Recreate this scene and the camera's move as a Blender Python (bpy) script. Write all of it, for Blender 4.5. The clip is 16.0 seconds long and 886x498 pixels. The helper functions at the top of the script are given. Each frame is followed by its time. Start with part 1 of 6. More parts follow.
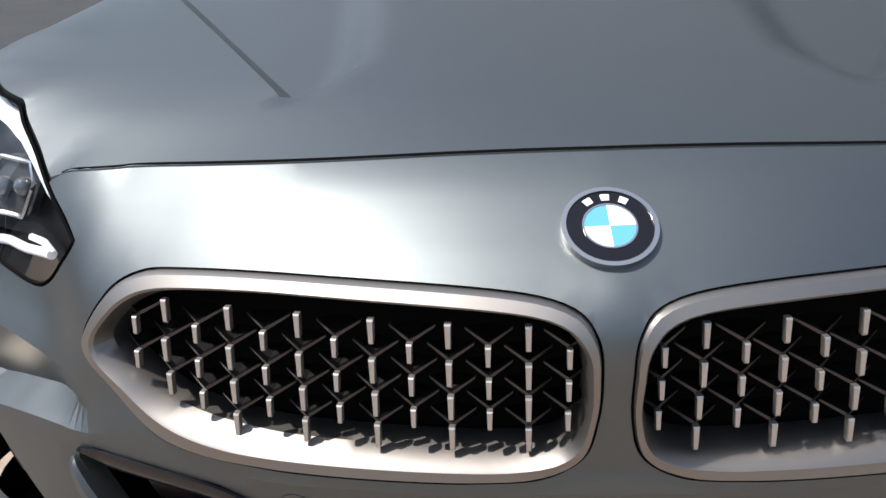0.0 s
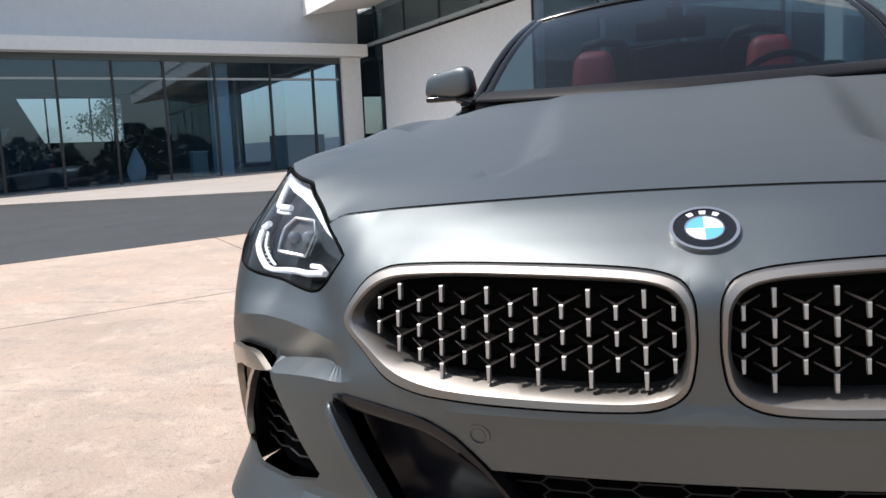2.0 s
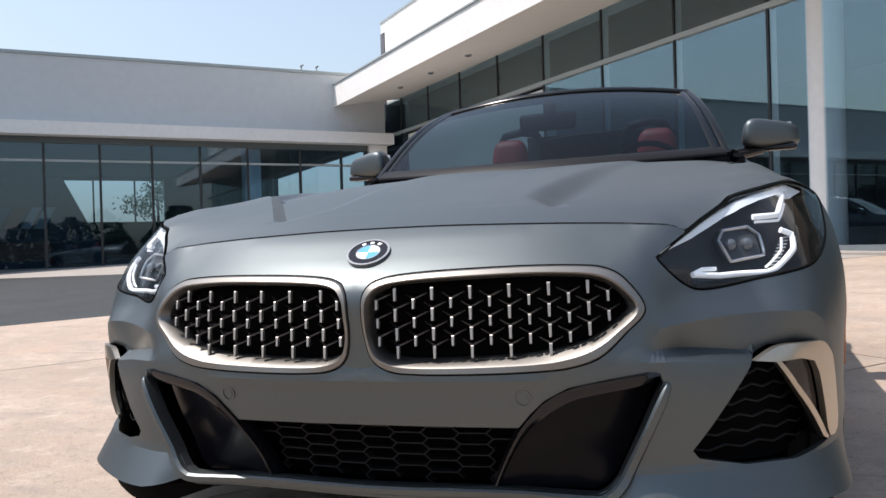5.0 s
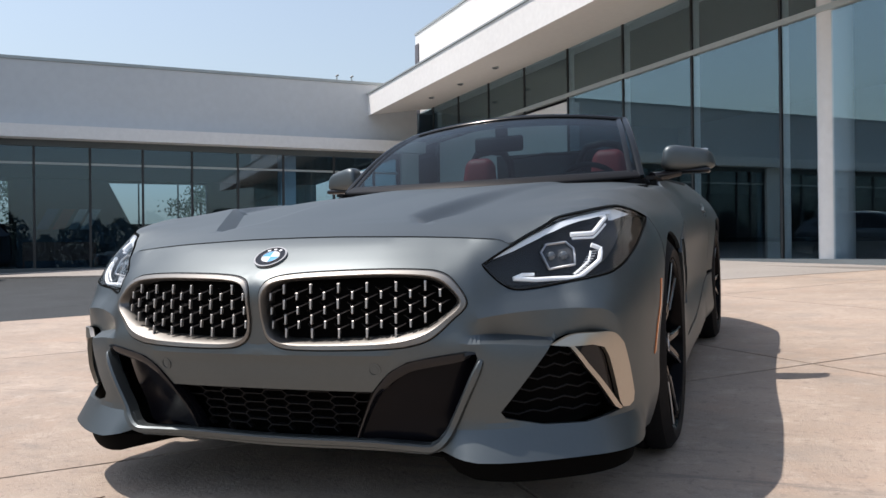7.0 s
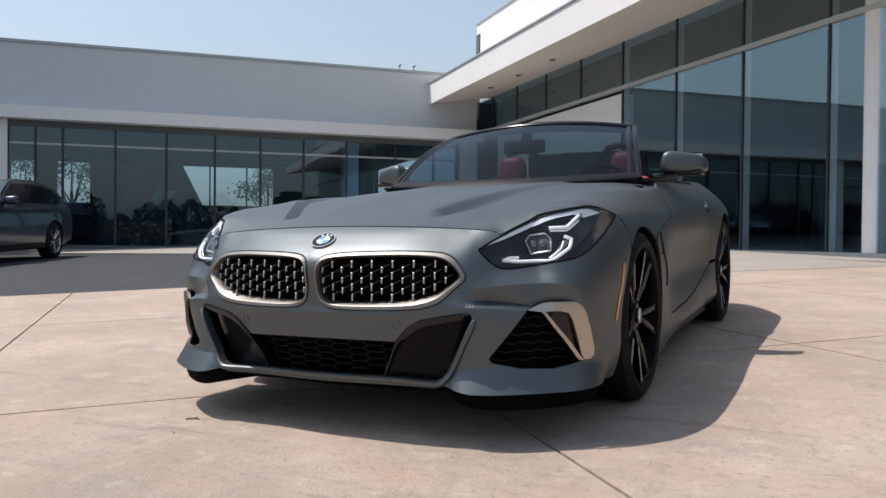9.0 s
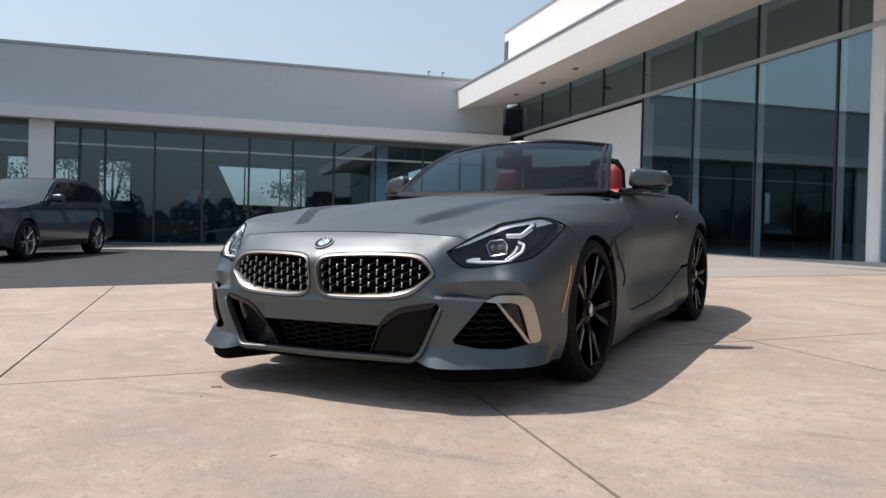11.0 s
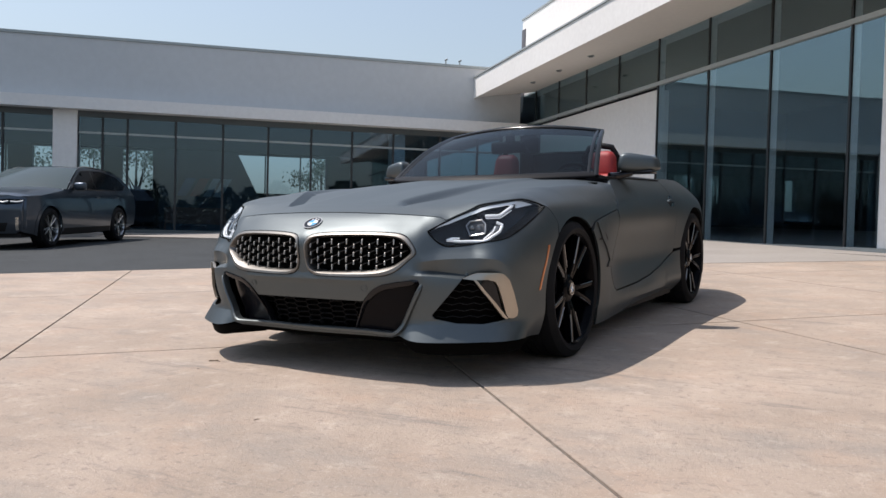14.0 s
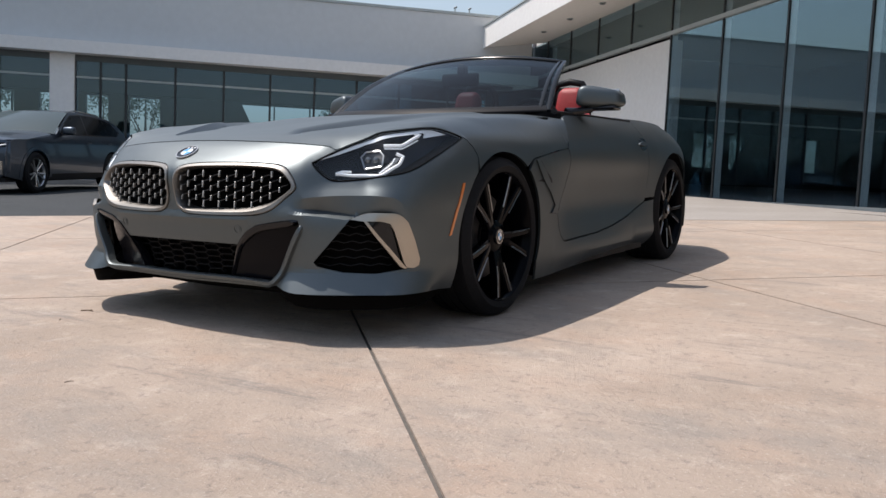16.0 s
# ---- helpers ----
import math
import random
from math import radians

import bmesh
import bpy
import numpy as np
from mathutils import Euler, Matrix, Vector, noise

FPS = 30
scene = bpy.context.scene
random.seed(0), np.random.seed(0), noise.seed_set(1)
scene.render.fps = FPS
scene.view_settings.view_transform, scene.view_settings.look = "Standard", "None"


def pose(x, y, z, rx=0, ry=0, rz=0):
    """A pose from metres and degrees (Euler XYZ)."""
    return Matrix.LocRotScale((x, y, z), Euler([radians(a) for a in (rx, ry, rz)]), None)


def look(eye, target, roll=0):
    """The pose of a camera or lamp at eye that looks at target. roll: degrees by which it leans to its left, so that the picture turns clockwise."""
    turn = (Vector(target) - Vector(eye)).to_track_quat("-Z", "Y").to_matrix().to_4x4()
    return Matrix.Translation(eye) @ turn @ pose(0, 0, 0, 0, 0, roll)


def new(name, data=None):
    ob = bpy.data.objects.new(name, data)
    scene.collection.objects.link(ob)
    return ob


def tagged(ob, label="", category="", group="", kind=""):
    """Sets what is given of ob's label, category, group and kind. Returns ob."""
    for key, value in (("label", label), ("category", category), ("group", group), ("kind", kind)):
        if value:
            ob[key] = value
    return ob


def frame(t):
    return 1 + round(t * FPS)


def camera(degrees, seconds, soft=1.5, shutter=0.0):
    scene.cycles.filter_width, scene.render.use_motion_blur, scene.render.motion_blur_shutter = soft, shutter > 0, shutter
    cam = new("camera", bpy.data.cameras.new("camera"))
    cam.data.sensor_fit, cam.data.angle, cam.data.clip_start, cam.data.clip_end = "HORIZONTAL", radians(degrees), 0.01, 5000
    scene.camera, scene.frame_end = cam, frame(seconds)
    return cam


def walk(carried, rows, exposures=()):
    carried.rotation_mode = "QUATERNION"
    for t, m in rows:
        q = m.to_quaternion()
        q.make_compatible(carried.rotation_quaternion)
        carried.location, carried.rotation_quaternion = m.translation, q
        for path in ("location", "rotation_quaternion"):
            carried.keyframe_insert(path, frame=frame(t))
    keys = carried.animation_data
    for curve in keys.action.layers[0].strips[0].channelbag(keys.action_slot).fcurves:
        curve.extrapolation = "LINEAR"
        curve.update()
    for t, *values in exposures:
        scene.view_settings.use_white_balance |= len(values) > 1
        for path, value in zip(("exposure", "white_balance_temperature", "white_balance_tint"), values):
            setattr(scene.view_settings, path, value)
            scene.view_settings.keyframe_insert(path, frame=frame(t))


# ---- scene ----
cam = camera(57.34, 16.0)
# The forecourt falls gently away from the building; LOT lays car and slabs on that slope.
LOT = pose(0, 0, 0, 2.29, -0.86, 0)
ROWS = [
    (0.0, -0.112, -1.483, 0.944, 2.23, -23.64, 2.49),
    (0.5, -0.111, -1.636, 0.911, 6.16, -18.51, 3.57),
    (1.0, -0.097, -1.780, 0.882, 10.29, -14.01, 4.06),
    (1.5, -0.083, -1.856, 0.840, 13.75, -10.84, 4.25),
    (2.0, -0.035, -1.895, 0.817, 15.66, -8.52, 4.12),
    (2.5, 0.026, -1.965, 0.799, 16.18, -6.75, 3.77),
    (3.0, 0.118, -2.080, 0.766, 16.46, -5.44, 3.52),
    (3.5, 0.247, -2.148, 0.744, 16.88, -4.29, 3.43),
    (4.0, 0.406, -2.224, 0.740, 17.56, -3.44, 3.35),
    (4.5, 0.533, -2.264, 0.738, 18.20, -2.83, 3.42),
    (5.0, 0.651, -2.261, 0.724, 18.61, -2.23, 3.22),
    (7.5, 1.290, -2.708, 0.726, 22.86, -1.65, 1.93),
    (8.0, 1.385, -2.858, 0.721, 24.22, -1.98, 1.58),
    (8.5, 1.487, -2.989, 0.733, 25.27, -2.40, 1.44),
    (11.0, 2.067, -3.565, 0.772, 28.40, -2.35, 0.36),
    (11.5, 2.204, -3.641, 0.775, 29.06, -2.36, 0.48),
    (12.0, 2.278, -3.680, 0.753, 29.70, -2.48, 0.76),
    (12.5, 2.288, -3.687, 0.754, 30.17, -2.65, 0.98),
    (13.0, 2.281, -3.683, 0.751, 30.40, -2.73, 0.93),
    (13.5, 2.283, -3.667, 0.746, 30.36, -2.82, 0.69),
    (14.0, 2.297, -3.622, 0.738, 30.01, -3.11, 0.41),
    (14.5, 2.286, -3.467, 0.707, 29.56, -3.73, 0.08),
    (15.0, 2.272, -3.273, 0.688, 29.46, -4.60, -0.30),
    (15.5, 2.341, -3.093, 0.656, 30.11, -5.45, -0.50),
    (16.0, 2.436, -2.919, 0.635, 31.56, -6.13, -0.58),
]
walk(cam, [(t, LOT @ pose(x, y, z, 90 + pitch, roll, yaw)) for t, x, y, z, yaw, pitch, roll in ROWS], exposures=[(0.0, 0.54, 5950, 11), (3.0, 0.48, 5950, 11), (5.0, 0.41, 5950, 11), (8.0, 0.14, 5950, 11), (11.0, 0.09, 5950, 11), (16.0, 0.09, 5950, 11)])

# ---- daylight ----
SUN_FROM = Vector((-0.48, -0.14, 1.0)).normalized()
world = bpy.data.worlds.new("sky")
scene.world = world
world.use_nodes = True
wn = world.node_tree.nodes
sky = wn.new("ShaderNodeTexSky")
sky.sky_type, sky.sun_disc = "NISHITA", False
sky.sun_elevation = math.asin(SUN_FROM.z)
sky.sun_rotation = math.atan2(SUN_FROM.x, SUN_FROM.y)
sky.air_density, sky.dust_density, sky.ozone_density = 1.6, 1.8, 2.4
wn["Background"].inputs["Strength"].default_value = 0.125
haze = wn.new("ShaderNodeHueSaturation")  # summer haze takes some of the blue out
haze.inputs["Saturation"].default_value = 0.60
world.node_tree.links.new(sky.outputs["Color"], haze.inputs["Color"])
world.node_tree.links.new(haze.outputs["Color"], wn["Background"].inputs["Color"])
sun = new("sun", bpy.data.lights.new("sun", "SUN"))
sun.data.energy, sun.data.angle, sun.data.color = 4.7, radians(0.53), (1.0, 0.87, 0.73)
sun.matrix_world = look(SUN_FROM * 50, (0, 0, 0))


# ---- materials ----
def material(name, color, rough=0.5, metal=0.0, vary=0.0, scale=8.0, bump=0.0, bump_scale=60.0, coat=0.0, ior=1.5, spec=0.5, vary_rough=0.0, tint=None, random=0.0):
    """A principled material whose colour varies at two scales, with fine relief."""
    m = bpy.data.materials.new(name)
    m.use_nodes = True
    nt = m.node_tree
    b = nt.nodes["Principled BSDF"]
    b.inputs["Base Color"].default_value = (*color, 1)
    b.inputs["Roughness"].default_value = rough
    b.inputs["Metallic"].default_value = metal
    b.inputs["Coat Weight"].default_value = coat
    b.inputs["Coat Roughness"].default_value = 0.04
    b.inputs["IOR"].default_value = ior
    b.inputs["Specular IOR Level"].default_value = spec
    if vary or bump or vary_rough:
        co = nt.nodes.new("ShaderNodeTexCoord")
    if vary:
        big, fine = nt.nodes.new("ShaderNodeTexNoise"), nt.nodes.new("ShaderNodeTexNoise")
        for n, s, d in ((big, scale * 0.12, 6.0), (fine, scale * 3.0, 8.0)):
            n.inputs["Scale"].default_value, n.inputs["Detail"].default_value = s, d
            nt.links.new(co.outputs["Object"], n.inputs["Vector"])
        add = nt.nodes.new("ShaderNodeMath")
        add.operation = "ADD"
        nt.links.new(big.outputs["Fac"], add.inputs[0])
        nt.links.new(fine.outputs["Fac"], add.inputs[1])
        ramp = nt.nodes.new("ShaderNodeMapRange")
        ramp.inputs["From Min"].default_value, ramp.inputs["From Max"].default_value = 0.7, 1.3
        nt.links.new(add.outputs[0], ramp.inputs["Value"])
        mix = nt.nodes.new("ShaderNodeMix")
        mix.data_type = "RGBA"
        low = tint or tuple(c * (1 - vary) for c in color)
        high = tuple(min(1, c * (1 + vary)) for c in color)
        mix.inputs["A"].default_value, mix.inputs["B"].default_value = (*low, 1), (*high, 1)
        nt.links.new(ramp.outputs[0], mix.inputs["Factor"])
        nt.links.new(mix.outputs["Result"], b.inputs["Base Color"])
        if vary_rough:
            rr = nt.nodes.new("ShaderNodeMapRange")
            rr.inputs["To Min"].default_value, rr.inputs["To Max"].default_value = rough - vary_rough, rough + vary_rough
            nt.links.new(big.outputs["Fac"], rr.inputs["Value"])
            nt.links.new(rr.outputs[0], b.inputs["Roughness"])
    if bump:
        n = nt.nodes.new("ShaderNodeTexNoise")
        n.inputs["Scale"].default_value, n.inputs["Detail"].default_value = bump_scale, 6.0
        nt.links.new(co.outputs["Object"], n.inputs["Vector"])
        bp = nt.nodes.new("ShaderNodeBump")
        bp.inputs["Strength"].default_value, bp.inputs["Distance"].default_value = bump, 0.01
        nt.links.new(n.outputs["Fac"], bp.inputs["Height"])
        nt.links.new(bp.outputs[0], b.inputs["Normal"])
    return m


def glass(name, color, mirror=0.05, rough=0.0, sheen=(1.0, 1.0, 1.0), edge=1.0):
    """Clear tinted pane: see-through under a sharp reflection that grows towards grazing. mirror, edge: the share reflected straight on and at grazing."""
    m = bpy.data.materials.new(name)
    m.use_nodes = True
    nt = m.node_tree
    nt.nodes.clear()
    out, mix = nt.nodes.new("ShaderNodeOutputMaterial"), nt.nodes.new("ShaderNodeMixShader")
    tr, gl, lw = nt.nodes.new("ShaderNodeBsdfTransparent"), nt.nodes.new("ShaderNodeBsdfGlossy"), nt.nodes.new("ShaderNodeLayerWeight")
    power, share = nt.nodes.new("ShaderNodeMath"), nt.nodes.new("ShaderNodeMath")
    tr.inputs["Color"].default_value = (*color, 1)
    gl.inputs["Color"].default_value = (*sheen, 1)
    gl.inputs["Roughness"].default_value = rough
    lw.inputs["Blend"].default_value = 0.5
    power.operation, power.inputs[1].default_value = "POWER", 5.0
    share.operation, share.inputs[1].default_value, share.inputs[2].default_value = "MULTIPLY_ADD", edge - mirror, mirror
    nt.links.new(lw.outputs["Facing"], power.inputs[0])
    nt.links.new(power.outputs[0], share.inputs[0])
    nt.links.new(share.outputs[0], mix.inputs[0])
    nt.links.new(tr.outputs[0], mix.inputs[1])
    nt.links.new(gl.outputs[0], mix.inputs[2])
    nt.links.new(mix.outputs[0], out.inputs[0])
    return m


STUCCO = material("white_stucco", (0.77, 0.76, 0.74), 0.85, vary=0.05, scale=3, bump=0.15, bump_scale=120)
PANEL = material("grey_wall_panel", (0.55, 0.57, 0.58), 0.6, vary=0.04, scale=2, bump=0.02, bump_scale=80)
SOFFIT = material("cream_soffit", (0.72, 0.68, 0.63), 0.85, vary=0.04, scale=3, bump=0.08)
ALU = material("grey_aluminium", (0.10, 0.115, 0.12), 0.45, metal=0.3, vary=0.1, scale=6)
ALU_PALE = material("pale_aluminium", (0.36, 0.39, 0.39), 0.4, metal=0.3, vary=0.06, scale=6)
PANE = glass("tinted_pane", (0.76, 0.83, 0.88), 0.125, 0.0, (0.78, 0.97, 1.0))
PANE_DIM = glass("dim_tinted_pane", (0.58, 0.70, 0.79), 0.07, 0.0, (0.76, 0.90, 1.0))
ALU_DARK = material("black_aluminium", (0.020, 0.023, 0.026), 0.45, vary=0.1, scale=6)
# dark, cool colours put the unlit rooms' shade into walls and ceilings
INSIDE = material("shade_toned_interior_wall", (0.060, 0.071, 0.085), 0.8, vary=0.2, scale=2)
INSIDE_DARK = material("shade_toned_east_wall", (0.10, 0.10, 0.115), 0.8, vary=0.2, scale=2)
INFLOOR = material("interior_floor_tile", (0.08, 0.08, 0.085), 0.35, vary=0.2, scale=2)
def concrete(name):
    """Worn tan concrete: mottled patches, long scuffs, specks and pits."""
    m = material(name, (0.43, 0.36, 0.30), 0.9)
    nt = m.node_tree
    b = nt.nodes["Principled BSDF"]
    co = nt.nodes.new("ShaderNodeTexCoord")

    def noise_at(scale, detail, stretch=(1, 1, 1), turn=0.0, rough=0.6):
        mp, n = nt.nodes.new("ShaderNodeMapping"), nt.nodes.new("ShaderNodeTexNoise")
        mp.inputs["Scale"].default_value, mp.inputs["Rotation"].default_value = stretch, (0, 0, turn)
        n.inputs["Scale"].default_value, n.inputs["Detail"].default_value, n.inputs["Roughness"].default_value = scale, detail, rough
        nt.links.new(co.outputs["Object"], mp.inputs["Vector"])
        nt.links.new(mp.outputs[0], n.inputs["Vector"])
        return n.outputs["Fac"]

    def ramp(fac, lo, hi):
        r = nt.nodes.new("ShaderNodeMapRange")
        r.inputs["From Min"].default_value, r.inputs["From Max"].default_value = lo, hi
        nt.links.new(fac, r.inputs["Value"])
        return r.outputs[0]

    def mixed(a, color, fac, amount):
        mx, mul = nt.nodes.new("ShaderNodeMix"), nt.nodes.new("ShaderNodeMath")
        mul.operation, mul.inputs[1].default_value = "MULTIPLY", amount
        nt.links.new(fac, mul.inputs[0])
        mx.data_type = "RGBA"
        if isinstance(a, tuple):
            mx.inputs["A"].default_value = (*a, 1)
        else:
            nt.links.new(a, mx.inputs["A"])
        mx.inputs["B"].default_value = (*color, 1)
        nt.links.new(mul.outputs[0], mx.inputs["Factor"])
        return mx.outputs["Result"]
    c = mixed((0.337, 0.269, 0.213), (0.439, 0.355, 0.288), ramp(noise_at(0.9, 6), 0.35, 0.65), 1.0)
    c = mixed(c, (0.423, 0.290, 0.207), ramp(noise_at(2.3, 6), 0.50, 0.75), 0.5)
    c = mixed(c, (0.285, 0.251, 0.218), ramp(noise_at(1.1, 10, (1, 1.7, 1), 0.5, 0.74), 0.50, 0.64), 0.75)
    c = mixed(c, (0.228, 0.199, 0.173), ramp(noise_at(2.6, 10, (0.6, 2.6, 1), -0.25, 0.75), 0.56, 0.68), 0.6)
    c = mixed(c, (0.216, 0.188, 0.167), ramp(noise_at(1.3, 11, (0.5, 4, 1), 0.9, 0.80), 0.57, 0.64), 0.7)
    c = mixed(c, (0.605, 0.513, 0.438), ramp(noise_at(7.0, 9, rough=0.7), 0.54, 0.70), 0.4)
    c = mixed(c, (0.274, 0.228, 0.189), ramp(noise_at(5.0, 10, rough=0.8), 0.55, 0.66), 0.6)
    c = mixed(c, (0.250, 0.204, 0.173), ramp(noise_at(26.0, 8, rough=0.75), 0.55, 0.62), 0.75)
    c = mixed(c, (0.707, 0.638, 0.576), ramp(noise_at(120.0, 2), 0.60, 0.75), 0.4)
    nt.links.new(c, b.inputs["Base Color"])
    bp = nt.nodes.new("ShaderNodeBump")
    bp.inputs["Strength"].default_value, bp.inputs["Distance"].default_value = 0.9, 0.010
    nt.links.new(noise_at(60.0, 8, rough=0.7), bp.inputs["Height"])
    nt.links.new(bp.outputs[0], b.inputs["Normal"])
    return m


TWIG = material("dry_twig_bark", (0.10, 0.065, 0.04), 0.9, vary=0.3, scale=60)
CONCRETE = concrete("tan_concrete")
ASPHALT = material("asphalt", (0.031, 0.035, 0.038), 0.9, vary=0.25, scale=14, bump=0.5, bump_scale=200)
KERB = material("pale_kerb_concrete", (0.30, 0.275, 0.25), 0.9, vary=0.12, scale=8, bump=0.3)
JOINT = material("dark_joint_filler", (0.10, 0.09, 0.08), 0.9, vary=0.2, scale=20)


# ---- mesh helpers ----
def mesh_ob(name, bm, mat, parent=None, matrix=None, smooth=False):
    me = bpy.data.meshes.new(name)
    bm.normal_update()
    bm.to_mesh(me)
    bm.free()
    if mat:
        me.materials.append(mat)
    if smooth:
        for p in me.polygons:
            p.use_smooth = True
    ob = new(name, me)
    if parent:
        ob.parent = parent
    if matrix is not None:
        ob.matrix_world = matrix
    return ob


def part(name, bm, mat, parent, label="", smooth=False):
    ob = mesh_ob(name, bm, mat, parent, smooth=smooth)
    return tagged(ob, label) if label else ob


def box(bm, lo, hi, m=None):
    v = [bm.verts.new((x, y, z)) for x in (lo[0], hi[0]) for y in (lo[1], hi[1]) for z in (lo[2], hi[2])]
    for f in ((0, 1, 3, 2), (4, 6, 7, 5), (0, 4, 5, 1), (2, 3, 7, 6), (0, 2, 6, 4), (1, 5, 7, 3)):
        bm.faces.new([v[i] for i in f])
    if m is not None:
        for q in v:
            q.co = m @ q.co
    return v


def boxes(*pairs):
    bm = bmesh.new()
    for lo, hi in pairs:
        box(bm, lo, hi)
    bmesh.ops.recalc_face_normals(bm, faces=bm.faces)
    return bm


def prism(outline, z0, z1):
    """Upright prism over a plan outline."""
    bm = bmesh.new()
    lo, hi = [bm.verts.new((x, y, z0)) for x, y in outline], [bm.verts.new((x, y, z1)) for x, y in outline]
    n = len(outline)
    bm.faces.new(lo[::-1]), bm.faces.new(hi)
    for i in range(n):
        bm.faces.new((lo[i], lo[(i + 1) % n], hi[(i + 1) % n], hi[i]))
    bmesh.ops.recalc_face_normals(bm, faces=bm.faces)
    return bm


def thing(name, label, category, matrix=None, group="", kind=""):
    ob = new(name)
    ob.empty_display_size = 0.2
    if matrix is not None:
        ob.matrix_world = matrix
    return tagged(ob, label, category, group, kind)


def smoothstep(a, b, x):
    t = min(1.0, max(0.0, (x - a) / (b - a)))
    return t * t * (3 - 2 * t)


def spline(knots, x):
    """Smooth curve through (x, value...) knots, monotone in x."""
    k = 0
    while k < len(knots) - 2 and x > knots[k + 1][0]:
        k += 1
    p0, p1 = knots[k], knots[k + 1]
    pa, pb = knots[max(0, k - 1)], knots[min(len(knots) - 1, k + 2)]
    h = p1[0] - p0[0]
    t = min(1.0, max(0.0, (x - p0[0]) / h))
    out = []
    for i in range(1, len(p0)):
        d = (p1[i] - p0[i]) / h
        da = (p0[i] - pa[i]) / (p0[0] - pa[0]) if k else d
        db = (pb[i] - p1[i]) / (pb[0] - p1[0]) if k + 2 < len(knots) else d
        m0 = (da + d) / 2 if da * d > 0 else 0.0
        m1 = (db + d) / 2 if db * d > 0 else 0.0
        if not k:
            m0 = d
        if k + 2 >= len(knots):
            m1 = d
        m0, m1 = m0 * h, m1 * h
        a, b = p0[i], p1[i]
        out.append((2 * t**3 - 3 * t**2 + 1) * a + (t**3 - 2 * t**2 + t) * m0 + (3 * t**2 - 2 * t**3) * b + (t**3 - t**2) * m1)
    return out[0] if len(out) == 1 else out

# ---- the showroom building, an L round the forecourt ----
# Building axes: x along the long wing towards the inner corner, y along the glazed front, z up.
SITE = Matrix(((0.70711, 0.70711, 0, -8.127), (0.70711, -0.70711, 0, 19.787), (0, 0, 1, 0), (0, 0, 0, 1)))
# a mirrored frame would turn faces inside out, so plan points are mapped instead
def site(a, b):
    return (-8.127 + 0.70711 * (a + b), 19.787 + 0.70711 * (a - b))


def block(a0, a1, b0, b1, z0, z1):
    return prism([site(a0, b0), site(a1, b0), site(a1, b1), site(a0, b1)], z0, z1)


def structure(name, bm, mat, label="", category=""):
    return tagged(mesh_ob(name, bm, mat), label, category, "", "structure")


def joined(parts):
    bm = bmesh.new()
    for p in parts:
        me = bpy.data.meshes.new("tmp")
        p.to_mesh(me)
        p.free()
        bm.from_mesh(me)
        bpy.data.meshes.remove(me)
    return bm


FA, FB = 0.22, 0.42  # floor levels of the two wings
A0 = -42.0
# long wing: wall above the windows, ledge, pillars
structure("wall_west_upper", block(A0, -0.4, -0.35, 0.0, 3.86, 5.5), PANEL, "pale grey panelled wall above the shaded shop windows", "wall")
structure("parapet_trim", block(A0, -0.38, -0.38, 0.03, 5.504, 5.58), ALU_PALE, "thin metal coping on the roof edge", "trim")
structure("window_ledge", block(A0, -0.3, -0.35, 0.42, 3.54, 3.856), STUCCO, "long white ledge over the shop windows", "trim")
structure("lintel_west", block(A0, -0.4, -0.30, -0.02, 3.38, 3.536), ALU, "dark metal lintel under the ledge", "trim")
pillars = ((-13.75, -13.15), (-26.4, -25.8), (-0.95, -0.4))
for i, (p, q) in enumerate(pillars):
    structure("pillar_%d" % (i + 1), block(p, q, -0.4, 0.1, FA - 0.3, 3.536), STUCCO, "white rendered pillar between shop windows", "pillar")
structure("plinth_west", block(A0, -0.4, -0.25, 0.02, FA - 0.35, FA + 0.12), ALU, "low dark base under the shop windows", "trim")
structure("roof_west", block(A0, -0.4, -12.0, -0.354, 5.2, 5.4), PANEL, "flat roof of the long wing", "roof")
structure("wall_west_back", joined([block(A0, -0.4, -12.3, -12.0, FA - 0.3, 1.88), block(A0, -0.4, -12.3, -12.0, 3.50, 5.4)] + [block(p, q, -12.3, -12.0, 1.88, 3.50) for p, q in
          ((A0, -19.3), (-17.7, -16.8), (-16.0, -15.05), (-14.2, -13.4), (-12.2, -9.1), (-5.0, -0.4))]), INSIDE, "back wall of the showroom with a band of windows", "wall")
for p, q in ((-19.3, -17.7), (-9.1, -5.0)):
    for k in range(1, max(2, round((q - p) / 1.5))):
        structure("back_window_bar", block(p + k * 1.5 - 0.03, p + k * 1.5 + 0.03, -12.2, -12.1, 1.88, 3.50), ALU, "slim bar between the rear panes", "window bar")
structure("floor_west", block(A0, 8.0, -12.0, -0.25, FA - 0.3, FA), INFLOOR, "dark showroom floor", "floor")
structure("ceiling_west", block(A0, -0.4, -12.0, -0.4, 3.6, 3.7), INSIDE, "showroom ceiling with the room's shade in its colour", "ceiling")
structure("column_inside", block(-4.38, -3.95, -0.9, -0.45, FA, 3.6), STUCCO, "pale round-edged column just behind the glass", "column")
structure("wall_end_west", block(A0 - 0.3, A0, -12.3, 0.0, FA - 0.3, 5.5), PANEL, "end wall of the long wing", "wall")

